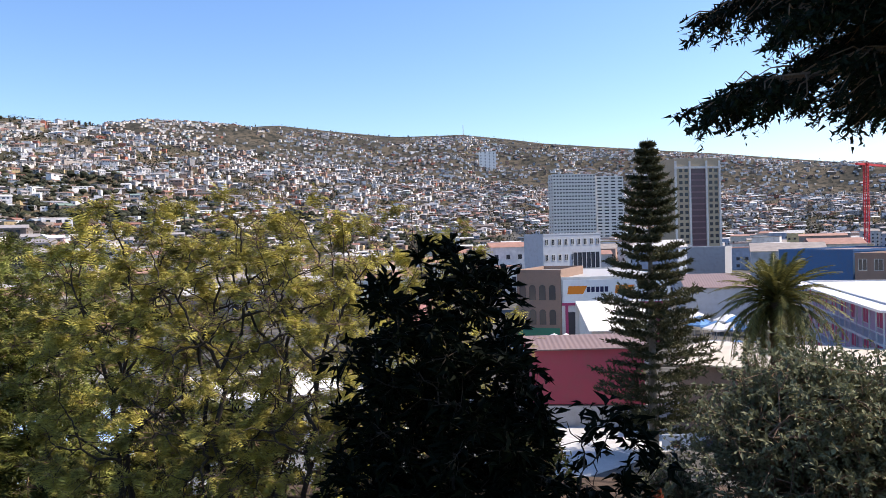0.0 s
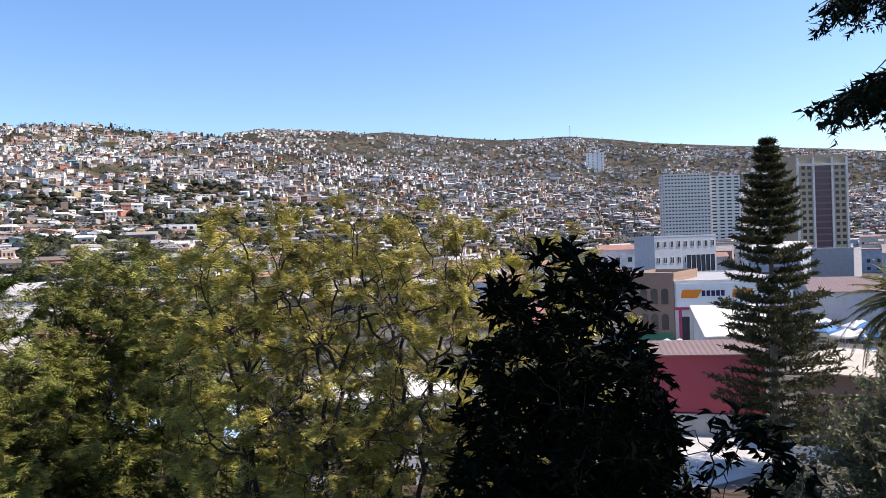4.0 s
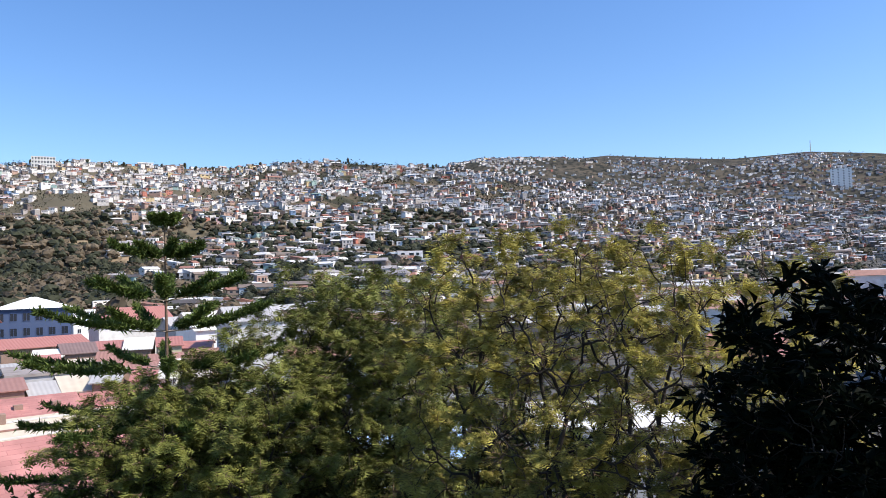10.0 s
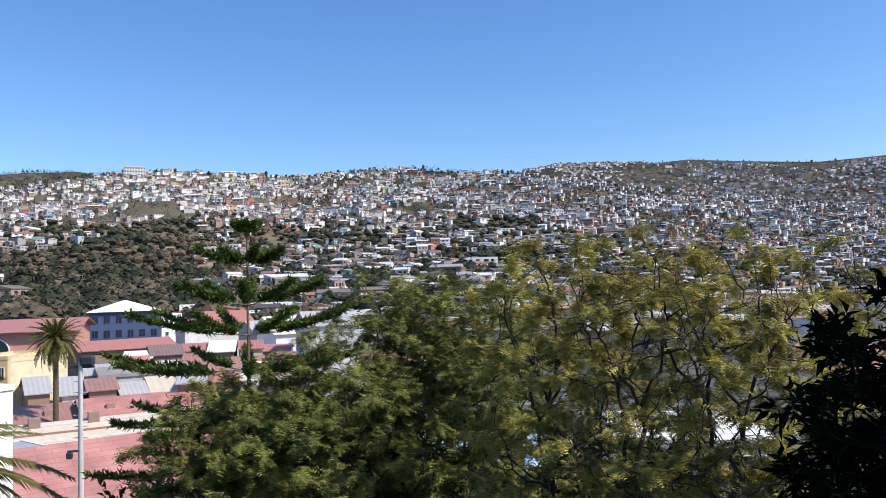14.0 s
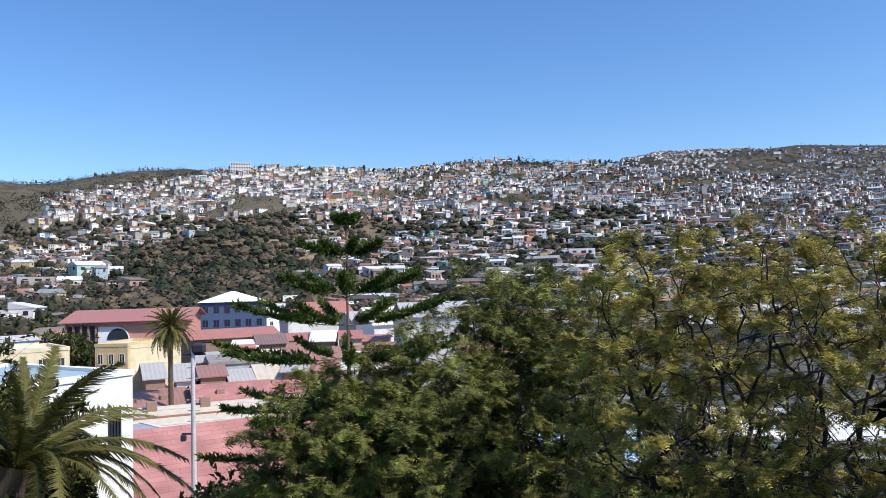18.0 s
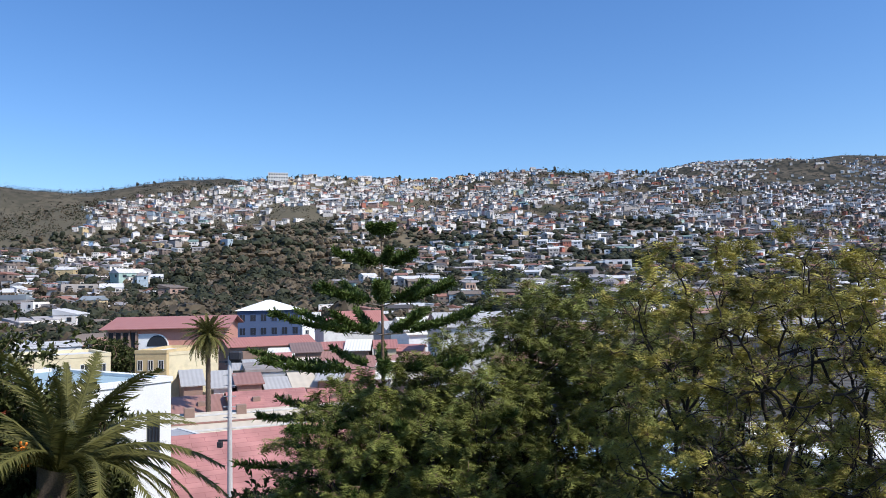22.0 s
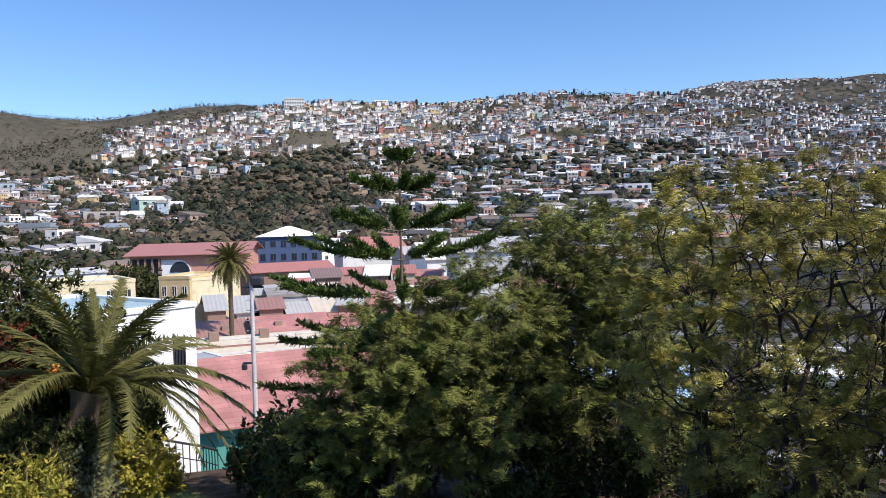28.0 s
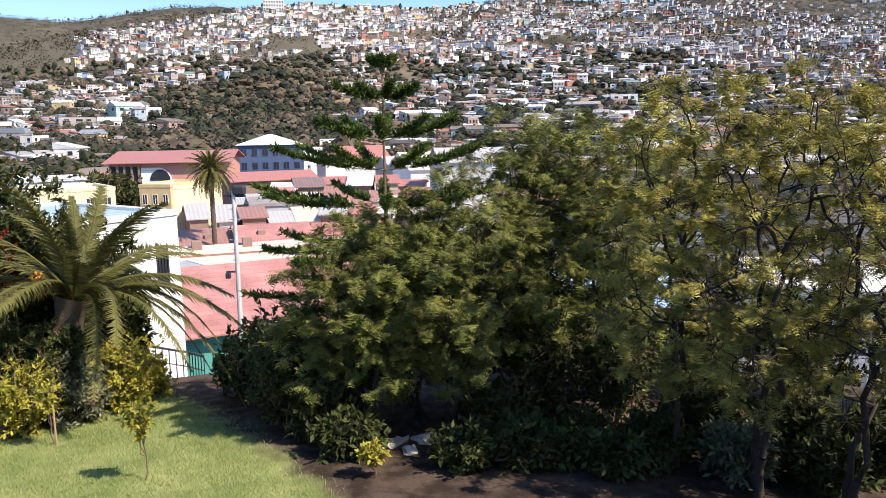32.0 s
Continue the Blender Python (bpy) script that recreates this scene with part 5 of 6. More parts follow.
def tree(name, place, height, radius, label, leaf, leaf_mat, leaf_size, per_twig, seed, bark=BARK, stems=3, limbs=5, branches=7, twigs=6, crown_low=0.35, lean=(0, 0),
         category="tree", trunk_r=0.09, flat=1.0, group="", spread=1.0, bare=0.0, clumpy=0.45, tuft=0, flip=0.6, twig=1.0, reach_share=0.85, twig_bark=None, vase=0.0, crest=0.0):
    """A tree: stems from the ground fork into limbs, branches and twigs that reach an uneven crown; leaves sit along the twigs."""
    g = np.random.default_rng(seed)
    ob = thing(name, place, label, category, group)
    wood, fine, pos, dirs = [], [], [], []
    lo = height * crown_low
    cz, rz = (height + lo) / 2, (height - lo) / 2
    cx, cy = lean[0], lean[1]
    lump = g.uniform(0, 6.28, 6)

    def crown_point(t=None):
        d = g.normal(0, 1, 3)
        d /= np.linalg.norm(d)
        az = math.atan2(d[1], d[0])
        k = 1 + 0.2 * math.sin(3 * az + lump[0]) + 0.16 * math.sin(5 * az + lump[1] + 3 * d[2]) + 0.12 * math.sin(4 * d[2] + lump[2])
        q = (g.uniform(0.3, 1) ** clumpy if t is None else t) * k
        z = d[2] * rz * q * flat
        wide = radius * q * spread * (1 + vase * (d[2] * q - 0.2))
        return np.array([cx + d[0] * wide, cy + d[1] * wide, cz + z])
    for s in range(stems):
        foot = np.array([g.uniform(-0.15, 0.15) * stems * 0.5, g.uniform(-0.15, 0.15) * stems * 0.5, -0.3])
        fork = np.array([cx * 0.4, cy * 0.4, lo * g.uniform(0.6, 1.0)]) + np.array([*(g.normal(0, radius * 0.22, 2)), 0])
        tp = bend(foot, fork, 0, 6, g, 0.03)
        tr = np.linspace(trunk_r, trunk_r * 0.68, 6)
        wood.append((tp, tr))
        for m in range(limbs):
            tip = crown_point(g.uniform(0.55, 0.85))
            start = tp[g.integers(3, 6)]
            lp = bend(start, tip, 0.06 * height * g.uniform(-0.4, 1), 7, g, 0.045)
            lr = np.linspace(trunk_r * 0.55, trunk_r * 0.24, 7)
            wood.append((lp, lr))
            for b in range(branches):
                k = g.integers(2, 7)
                goal_pt = crown_point()
                far_off, reach = np.linalg.norm(goal_pt - lp[k]), reach_share * max(radius, rz)
                if far_off > reach:
                    goal_pt = lp[k] + (goal_pt - lp[k]) * (reach / far_off)
                bp = bend(lp[k], goal_pt, 0.03 * height * g.uniform(-0.5, 1), 5, g, 0.09)
                wood.append((bp, np.linspace(trunk_r * 0.24, trunk_r * 0.1, 5)))
                for _ in range(twigs):
                    j = g.integers(1 + tuft, 5)
                    dv = (bp[j] - bp[max(j - 1, 0)])
                    dv = dv / (np.linalg.norm(dv) + 1e-9) + g.normal(0, 0.65, 3) + np.array([0, 0, 0.25])
                    dv /= np.linalg.norm(dv)
                    ln = radius * g.uniform(0.14, 0.32) * twig
                    tw = bend(bp[j], bp[j] + dv * ln, -0.02, 3, g, 0.05)
                    fine.append((tw, np.array([trunk_r * 0.11, trunk_r * 0.08, trunk_r * 0.05])))
                    up = (bp[j][2] - lo) / (height - lo)
                    if g.uniform() < bare + crest * (0.62 - up):
                        continue
                    tt = g.uniform(0.15, 1.05, per_twig)
                    pos.append(bp[j] + dv * ln * tt[:, None])
                    dd = dv[None] * 0.7 + g.normal(0, 0.75, (per_twig, 3))
                    dirs.append(dd)
    v, f = tubes(wood, 3 if category == "shrub" else 5)
    if category != "shrub":
        v2, f2 = tubes(fine, 3)
        idx = np.concatenate([np.zeros(len(f), int), np.ones(len(f2), int)])
        v, f = np.concatenate([v, v2]), np.concatenate([f, f2 + len(v)])
    else:
        idx = np.zeros(len(f), int)
    part_mesh("trunk", mesh_of("trunk", v, f, (bark, twig_bark or bark), idx, smooth=True), ob)
    pos, dirs = np.concatenate(pos), np.concatenate(dirs)
    v, f = place_leaves(leaf[0], leaf[1], pos, dirs, leaf_size * g.uniform(0.65, 1.25, len(pos)), g, flip)
    part_mesh("crown", mesh_of("crown", v, f, leaf_mat), ob)
    return ob


def forked_tree(name, place, height, radius, label, leaf, leaf_mat, leaf_size, seed, pads=110, per_pad=45, pad_r=0.4, bare=0.1, crown_low=0.35, trunk_r=0.1,
                category="tree", group="", bark=BARK, twig_bark=None, stems=2, shell=0.45, flatness=0.5, droop=0.25, flip=0.3, low=-0.7, lean=(0.0, 0.0), lumps=0.18, twigs=7, spray=()):
    """A tree whose stems fork again and again towards separate leaf pads; the pads keep apart, so that light and branches show between them."""
    g = np.random.default_rng(seed)
    ob = thing(name, place, label, category, group)
    lo = height * crown_low
    cz, rz = (height + lo) / 2, (height - lo) / 2 - pad_r * flatness
    ph = g.uniform(0, 6.28, 4)
    got = []
    for _ in range(pads):
        d = g.normal(0, 1, (7, 3))
        d[:, 2] = g.uniform(low, 1, 7)
        flat_len = np.sqrt(np.clip(1 - d[:, 2] ** 2, 0.02, 1)) / np.linalg.norm(d[:, :2], axis=1)
        d[:, :2] *= flat_len[:, None]
        az = np.arctan2(d[:, 1], d[:, 0])
        k = 1 + lumps * np.sin(3 * az + ph[0]) + lumps * 0.8 * np.sin(5 * az + ph[1] + 3 * d[:, 2])
        q = g.uniform(shell, 1, 7) ** 0.6
        c = np.stack([lean[0] + d[:, 0] * radius * q * k, lean[1] + d[:, 1] * radius * q * k, cz + d[:, 2] * rz * q * (0.88 + 0.12 * k)], 1)
        if got:
            gap = np.linalg.norm(c[:, None] - np.array(got)[None], axis=2).min(1)
            got.append(c[gap.argmax()])
        else:
            got.append(c[0])
    got += [np.array(q, float) for q in spray]
    P = np.array(got)
    wood, ends = [], []

    def grow(start, ids, heading):
        n = len(ids)
        r0 = trunk_r * 0.8 * (n / len(P)) ** 0.42
        mid = P[ids].mean(0)
        if n == 1:
            ln = np.linalg.norm(mid - start)
            p = bend(start, mid, 0.05 * ln, 4, g, 0.07)
            wood.append((p, np.linspace(r0, r0 * 0.55, 4)))
            ends.append((ids[0], p[-1] - p[-2]))
            return
        node = start + (mid - start) * g.uniform(0.34, 0.52) + heading * np.linalg.norm(mid - start) * 0.1
        p = bend(start, node, 0.02 * np.linalg.norm(node - start), 5, g, 0.055)
        wood.append((p, np.linspace(r0, r0 * 0.86, 5)))
        off = P[ids] - mid
        axis = np.linalg.svd(off + g.normal(0, 0.02, off.shape), full_matrices=False)[2][0]
        order = np.argsort(off @ axis)
        cut = int(np.clip(round(n * g.uniform(0.35, 0.65)), 1, n - 1))
        head = (p[-1] - p[-2]) / (np.linalg.norm(p[-1] - p[-2]) + 1e-9)
        grow(p[-1], ids[order[:cut]], head)
        grow(p[-1], ids[order[cut:]], head)

    turn_of = np.argsort(np.arctan2(P[:, 1] - lean[1], P[:, 0] - lean[0]))
    for part_ids in np.array_split(turn_of, stems):
        foot = np.array([*g.normal(0, 0.09 * (stems - 1), 2), -0.4])
        fork = foot * 0.5 + np.array([lean[0] * 0.3, lean[1] * 0.3, lo * g.uniform(0.55, 0.9)]) + np.array([*(P[part_ids].mean(0)[:2] * 0.22), 0])
        tp = bend(foot, fork, 0, 6, g, 0.035)
        wood.append((tp, np.linspace(trunk_r * 1.15, trunk_r * 0.82, 6)))
        grow(tp[-1], part_ids, np.array([0, 0, 1.0]))
    fine, pos, dirs = [], [], []
    for i, head in ends:
        dry = g.uniform() < bare
        out = head / (np.linalg.norm(head) + 1e-9)
        for _ in range(twigs + (4 if dry else 0)):
            dv = out * 0.5 + g.normal(0, 0.75, 3)
            dv[2] = dv[2] * flatness + 0.2
            dv /= np.linalg.norm(dv)
            ln = pad_r * g.uniform(0.55, 1.15) * (1.25 if dry else 1)
            tw = bend(P[i], P[i] + dv * ln, 0.04 * ln, 3, g, 0.08)
            fine.append((tw, np.array([0.09, 0.06, 0.035]) * min(trunk_r, 0.12)))
            m = max(1, per_pad // twigs // (7 if dry else 1))
            t = g.uniform(0.2, 1.08, m)
            pos.append(P[i] + dv * ln * t[:, None] + g.normal(0, 0.06 * pad_r, (m, 3)))
            dd = dv[None] * 0.55 + g.normal(0, 0.6, (m, 3))
            dd[:, 2] = dd[:, 2] * 0.6 - droop
            dirs.append(dd)
    v, f = tubes(wood, 6)
    v2, f2 = tubes(fine, 3)
    part_mesh("trunk", mesh_of("trunk", np.concatenate([v, v2]), np.concatenate([f, f2 + len(v)]), (bark, twig_bark or bark), np.concatenate([np.zeros(len(f), int), np.ones(len(f2), int)]), smooth=True), ob)
    pos, dirs = np.concatenate(pos), np.concatenate(dirs)
    v, f = place_leaves(leaf[0], leaf[1], pos, dirs, leaf_size * g.uniform(0.65, 1.25, len(pos)), g, flip)
    part_mesh("crown", mesh_of("crown", v, f, leaf_mat), ob)
    return ob


def zl(az, d):
    return float(land(az, d))


# row of feathery trees along the edge of the lawn: azimuth, distance, elevation of the top, crown radius
FEATHERY = "slender feathery-leaved tree with bare brown twigs"
BUSHY = "bushy fresh green feathery tree"
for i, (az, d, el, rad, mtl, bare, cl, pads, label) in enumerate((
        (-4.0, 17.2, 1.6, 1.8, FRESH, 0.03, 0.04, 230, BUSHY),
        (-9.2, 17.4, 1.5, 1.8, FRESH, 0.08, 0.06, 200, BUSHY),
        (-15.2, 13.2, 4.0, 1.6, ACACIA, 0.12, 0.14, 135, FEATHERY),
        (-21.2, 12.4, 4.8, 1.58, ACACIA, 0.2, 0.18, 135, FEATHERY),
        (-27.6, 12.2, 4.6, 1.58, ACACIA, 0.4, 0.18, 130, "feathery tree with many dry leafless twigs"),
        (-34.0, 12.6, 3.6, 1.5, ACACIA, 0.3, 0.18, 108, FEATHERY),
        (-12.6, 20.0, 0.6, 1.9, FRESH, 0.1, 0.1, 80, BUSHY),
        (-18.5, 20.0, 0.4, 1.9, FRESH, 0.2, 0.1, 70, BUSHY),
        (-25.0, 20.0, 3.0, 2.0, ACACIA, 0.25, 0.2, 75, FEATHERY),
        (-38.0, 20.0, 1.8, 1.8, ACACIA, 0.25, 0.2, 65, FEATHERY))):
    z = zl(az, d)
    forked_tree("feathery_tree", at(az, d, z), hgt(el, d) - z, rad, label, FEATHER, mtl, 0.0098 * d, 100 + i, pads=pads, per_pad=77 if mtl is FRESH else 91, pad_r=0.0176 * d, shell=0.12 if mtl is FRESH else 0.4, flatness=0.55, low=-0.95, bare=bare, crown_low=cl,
                trunk_r=0.085, bark=SHADEDBARK, twig_bark=BARK, group="row of trees below the lawn", stems=2)
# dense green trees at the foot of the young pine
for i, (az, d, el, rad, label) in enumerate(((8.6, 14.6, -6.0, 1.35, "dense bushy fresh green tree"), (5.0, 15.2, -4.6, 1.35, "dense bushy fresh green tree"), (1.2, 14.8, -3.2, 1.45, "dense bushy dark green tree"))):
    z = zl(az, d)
    forked_tree("dense_tree", at(az, d, z), hgt(el, d) - z, rad, label, FEATHER, FRESH, 0.145, 131 + i, pads=170, per_pad=77, pad_r=0.25, shell=0.12, bare=0.02, crown_low=0.12, trunk_r=0.08, bark=SHADEDBARK, twig_bark=BARK, stems=4, low=-0.9)
# hedge of shrubs below the trees, and undergrowth on the bare soil
HEDGE = ((17.4, 19.0, 11.6, 0.9), (15.6, 18.0, 12.3, 1.1), (13.5, 16.8, 13.2, 1.3), (10.5, 15.8, 12.9, 1.3), (6, 17.5, 13.6, 1.4), (0, 17.0, 13.6, 1.5), (-6, 17.5, 13.6, 1.5), (-12, 18, 13.2, 1.4),
         (-18, 18.5, 13.2, 1.5), (-24, 18.5, 13.0, 1.4), (-31, 19, 13.0, 1.4), (-38, 19, 12.8, 1.5), (-44, 18, 12.6, 1.4),
         (-5.5, 15.8, 13.0, 1.1), (-11, 15.6, 12.8, 1.1), (-17, 14.6, 12.8, 1.1), (-23, 14.4, 12.9, 1.1), (-29, 14.5, 12.7, 1.1), (14.2, 15.6, 12.4, 0.95), (11.4, 14.6, 12.3, 0.9), (-2.0, 14.6, 12.2, 0.9), (-14, 13.4, 12.2, 0.8), (-20, 13.2, 12.3, 0.8), (-26, 13.2, 12.3, 0.8), (-8, 13.8, 11.9, 0.7),
         # this last row also fills in for the black shade on the soil
         (9.6, 13.6, 12.1, 0.8), (0.6, 12.8, 12.0, 0.8), (-4.6, 12.9, 12.1, 0.9), (-11, 12.6, 12.1, 0.8))
for i, (az, d, top, rad) in enumerate(HEDGE):
    z = zl(az, d)
    mtl = OLIVE if i == 22 else FRESH if i in (7, 10) else SHRUB
    top, rad = (top - 0.3, rad * 0.85) if d < 15 else (top + 0.5, rad)
    tree("shrub", at(az, d, z), top - z, rad, "sparse grey-green shrub on bare soil" if mtl is OLIVE else "fresh green leafy shrub below the trees" if mtl is FRESH else "dark green leafy shrub on the bank", SMALL_LEAF, mtl, 0.16, 6, 150 + i, stems=5, limbs=5, branches=6, twigs=4, crown_low=0.04, category="shrub", trunk_r=0.035, group="shrubs on the bank")
# round trees in the town beyond the white building
for i, (az, d, h, r) in enumerate(((26.3, 124, 12.0, 3.2), (24.9, 127, 11.6, 3.0))):
    tree("street_tree", at(az, d), h, r, "round dark green street tree", SMALL_LEAF, SHRUB, 0.55, 9, 190 + i, stems=2, limbs=7, branches=7, twigs=5, crown_low=0.35, trunk_r=0.2)
# leathery trees close to the camera, with their shade put into the leaf colour
z = zl(-39, 5.6)
LEATHERY = "leathery-leaved tree close by, coloured as in deep shade"
forked_tree("loquat_tree", at(-39.4, 5.6, z), hgt(1.3, 5.6) - z, 0.78, LEATHERY, BROAD, LOQUAT, 0.125, 201, pads=300, per_pad=49, pad_r=0.17, bare=0.0, crown_low=0.03, trunk_r=0.05, bark=SHADEDBARK,
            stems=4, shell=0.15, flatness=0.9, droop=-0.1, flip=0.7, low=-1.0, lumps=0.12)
forked_tree("loquat_tree", at(-46.5, 5.5, z), hgt(-8.5, 5.5) - z, 0.36, "low leathery-leaved young tree, coloured as in deep shade", BROAD, LOQUAT, 0.14, 202, pads=34, per_pad=35, pad_r=0.17, bare=0.0, crown_low=0.05, trunk_r=0.03,
            bark=SHADEDBARK, stems=2, shell=0.2, flatness=0.9, droop=0.1, flip=0.7, low=-1.0, lumps=0.2,
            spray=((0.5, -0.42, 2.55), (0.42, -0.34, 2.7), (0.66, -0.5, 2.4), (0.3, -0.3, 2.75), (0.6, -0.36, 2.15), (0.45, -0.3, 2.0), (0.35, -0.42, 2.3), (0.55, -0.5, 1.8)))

# red-flowering climber in the shrubs on the left
tree("flowering_climber", at(33.6, 20.6, zl(33.6, 20.6)), 5.0, 0.7, "climber with rusty red flowers among the shrubs", SMALL_LEAF, REDFLOWER, 0.1, 8, 205, stems=3, limbs=4, branches=5, twigs=4, crown_low=0.45, trunk_r=0.03, category="climber")
# grey-green round tree on the right
z = zl(-62, 17)
tree("olive_tree", at(-64.6, 17, z), 14.75 - z, 2.75, "rounded grey-green small-leaved tree", SMALL_LEAF, OLIVE, 0.13, 20, 210, stems=5, limbs=8, branches=11, twigs=8, crown_low=0.08, trunk_r=0.07, bark=BARK)
tree("olive_tree", at(-54.8, 16, zl(-53, 16)), 12.6 - zl(-53, 16), 0.95, "low grey-green small-leaved bush", SMALL_LEAF, OLIVE, 0.11, 12, 211, stems=4, limbs=5, branches=6, twigs=5, crown_low=0.05, trunk_r=0.05, bark=GREYBARK)
tree("flowering_shrub", at(-53.2, 14.2, zl(-53, 14.2)), 12.3 - zl(-53, 14.2), 0.45, "small shrub with rusty red flowers below the trees", SMALL_LEAF, REDFLOWER, 0.1, 7, 212, stems=3, limbs=4, branches=5, twigs=4, crown_low=0.3, trunk_r=0.025, category="shrub")
# shrubs at the left end of the lawn
# the dark ones under the palm partly stand in for its black shade
for i, (az, d, top, rad, mtl, nm, label) in enumerate(((34.2, 21.8, 17.0, 1.8, SHRUB, "shrub", "tall dark evergreen shrub behind the palm"), (31.2, 22.4, 16.7, 1.7, SHRUB, "shrub", "tall dark evergreen shrub behind the palm"),
        (27.2, 22.8, 15.2, 1.1, SHRUB, "shrub", "tall dark evergreen shrub behind the palm"), (38.0, 20, 15, 1.8, SHRUB, "shrub", "tall dark evergreen shrub behind the palm"),
        (26.0, 19.0, 12.5, 1.0, VARIEGATED, "golden_shrub", "rounded golden variegated shrub"), (32.6, 18.2, 12.3, 0.9, VARIEGATED, "golden_shrub", "rounded golden variegated shrub"),
        (31.6, 18.9, 12.9, 0.8, SHRUB, "shrub", "dark evergreen shrub under the palm"), (29.4, 21.3, 13.5, 1.1, SHRUB, "shrub", "dark evergreen shrub under the palm"), (26.4, 21.7, 13.2, 1.0, SHRUB, "shrub", "dark evergreen shrub under the palm"), (34.6, 19.6, 13.2, 1.2, SHRUB, "shrub", "dark evergreen shrub under the palm"), (29.4, 18.4, 12.1, 0.9, OLIVE, "shrub", "low grey-green shrub beside the palm"), (29.4, 19.0, 12.9, 0.85, SHRUB, "shrub", "dark evergreen shrub under the palm"), (24.2, 20.6, 11.2, 0.5, VARIEGATED, "golden_shrub", "small golden shrub beside the rail"))):
    z = zl(az, d)
    big_one = top - z > 3
    tree(nm, at(az, d, z), top - z, rad, label, SMALL_LEAF, mtl, 0.19 if big_one else 0.13, 11 if big_one else 9, 170 + i, stems=5, limbs=5, branches=8 if big_one else 7, twigs=6 if big_one else 5, crown_low=0.05, category="shrub", trunk_r=0.04)


def frond(g, length, pairs, dry=False, droop=0.7, width=0.34, leaf=0.016):
    """A feather frond along +x that arches: rib tube and leaflets as arrays."""
    n = 9
    s = np.linspace(0, 1, n)
    rib = np.stack([length * (s - 0.12 * droop * s ** 3), 0 * s, length * (0.16 * s - droop * 0.62 * s ** 2.3)], 1)
    rv, rf = tubes([(rib, np.linspace(0.028, 0.006, n) * length / 2.2)], 4)
    v, f = [], []
    for i in range(pairs):
        t = 0.12 + 0.88 * i / pairs
        p = np.array([np.interp(t, s, rib[:, k]) for k in range(3)])
        q = np.array([np.interp(min(t + 0.03, 1), s, rib[:, k]) for k in range(3)])
        d = (q - p) / (np.linalg.norm(q - p) + 1e-9)
        w = width * length * 0.42 * math.sin(math.pi * (0.12 + 0.83 * t)) ** 0.7
        for sg in (-1, 1):
            out = np.array([0, sg, 0]) * 0.75 + d * 0.6 + np.array([0, 0, g.uniform(0.05, 0.45)])
            out /= np.linalg.norm(out)
            tip = p + out * w * g.uniform(0.85, 1.1)
            tip[2] -= w * g.uniform(0.25, 0.65)
            k = len(v)
            e = d * leaf * length
            v += [p - e, p + e, (p + tip) / 2 + e * 0.9 + [0, 0, 0.03 * w], tip]
            f += [(k, k + 1, k + 2), (k, k + 2, k + 3)]
    return rv, rf, np.array(v), np.array(f)


def palm(place, trunk_h, trunk_r, length, count, pairs, seed, label, low=-1.0, skirt=0, leaf=0.016, top=1.35, sag=1.0, width=0.34):
    """A feather palm: ringed trunk and a crown in which each frond is a part."""
    g = np.random.default_rng(seed)
    ob = thing("palm_tree", place, label, "palm tree")
    n = max(8, int(trunk_h * 5))
    h = np.linspace(-0.5, trunk_h, n)
    rr = trunk_r * (1 + 0.07 * np.sin(np.arange(n) * 2.4)) * np.interp(h, [0, trunk_h * 0.85, trunk_h], [1.1, 0.95, 1.25])
    v, f = tubes([(np.stack([0 * h, 0 * h, h], 1), rr)], 12)
    part_mesh("trunk", mesh_of("trunk", v, f, PALMBARK, smooth=True), ob)
    kinds = []
    for k in range(6):
        rv, rf, lv, lf = frond(g, 1.0, pairs, droop=(0.35, 0.55, 0.75, 0.95, 1.15, 1.3)[k] * sag, leaf=leaf, width=width)
        kinds.append((rv, rf, lv, lf))
    for i in range(count + skirt):
        u = i / count
        dead = i >= count
        el = (top - (top + 0.7) * u) if not dead else -1.15
        el = max(el, low) if not dead else el
        k = min(5, int(u * 5.4)) if not dead else 5
        rv, rf, lv, lf = kinds[k]
        L = length * g.uniform(0.85, 1.1) * (0.75 if u < 0.12 else 1) * (0.7 if dead else 1)
        vv, ff = np.concatenate([rv, lv]), [rf, lf + len(rv)]
        idx = np.concatenate([np.ones(len(rf), int), np.zeros(len(lf), int)])
        me = mesh_of("frond", vv, ff, (PALMDRY if dead else PALMLEAF, PALMBARK if dead else PALMLEAF), idx)
        o = part_mesh("frond", me, ob, "dry hanging frond" if dead else "")
        o.matrix_basis = Matrix.Translation((0, 0, trunk_h - 0.05 * length * u)) @ Euler((g.uniform(-0.3, 0.3), -el, i * 2.39996 + g.uniform(-0.2, 0.2))).to_matrix().to_4x4() @ Matrix.Scale(L, 4)
    return ob


palm(at(30.9, 19.8, zl(31.4, 19.8)), 3.0, 0.36, 3.8, 38, 110, 301, "young date palm with arching feather fronds", low=0.5, leaf=0.0065, top=1.25, sag=1.4, width=0.26).rotation_euler = (radians(-6), radians(14), 0)
orange_fruit = thing("palm_fruit_cluster", at(30.7, 19.3, 13.6), "hanging orange cluster of palm fruit stalks", "fruit")
bm = bmesh.new()
gq = np.random.default_rng(9)
for _ in range(60):
    m = Matrix.Translation(gq.normal(0, 0.075, 3) * np.array([1, 1, 1.6])) 
    bmesh.ops.create_icosphere(bm, subdivisions=1, radius=0.035, matrix=m)
part("fruit", bm, ORANGE, orange_fruit)["kind"] = "stuff"
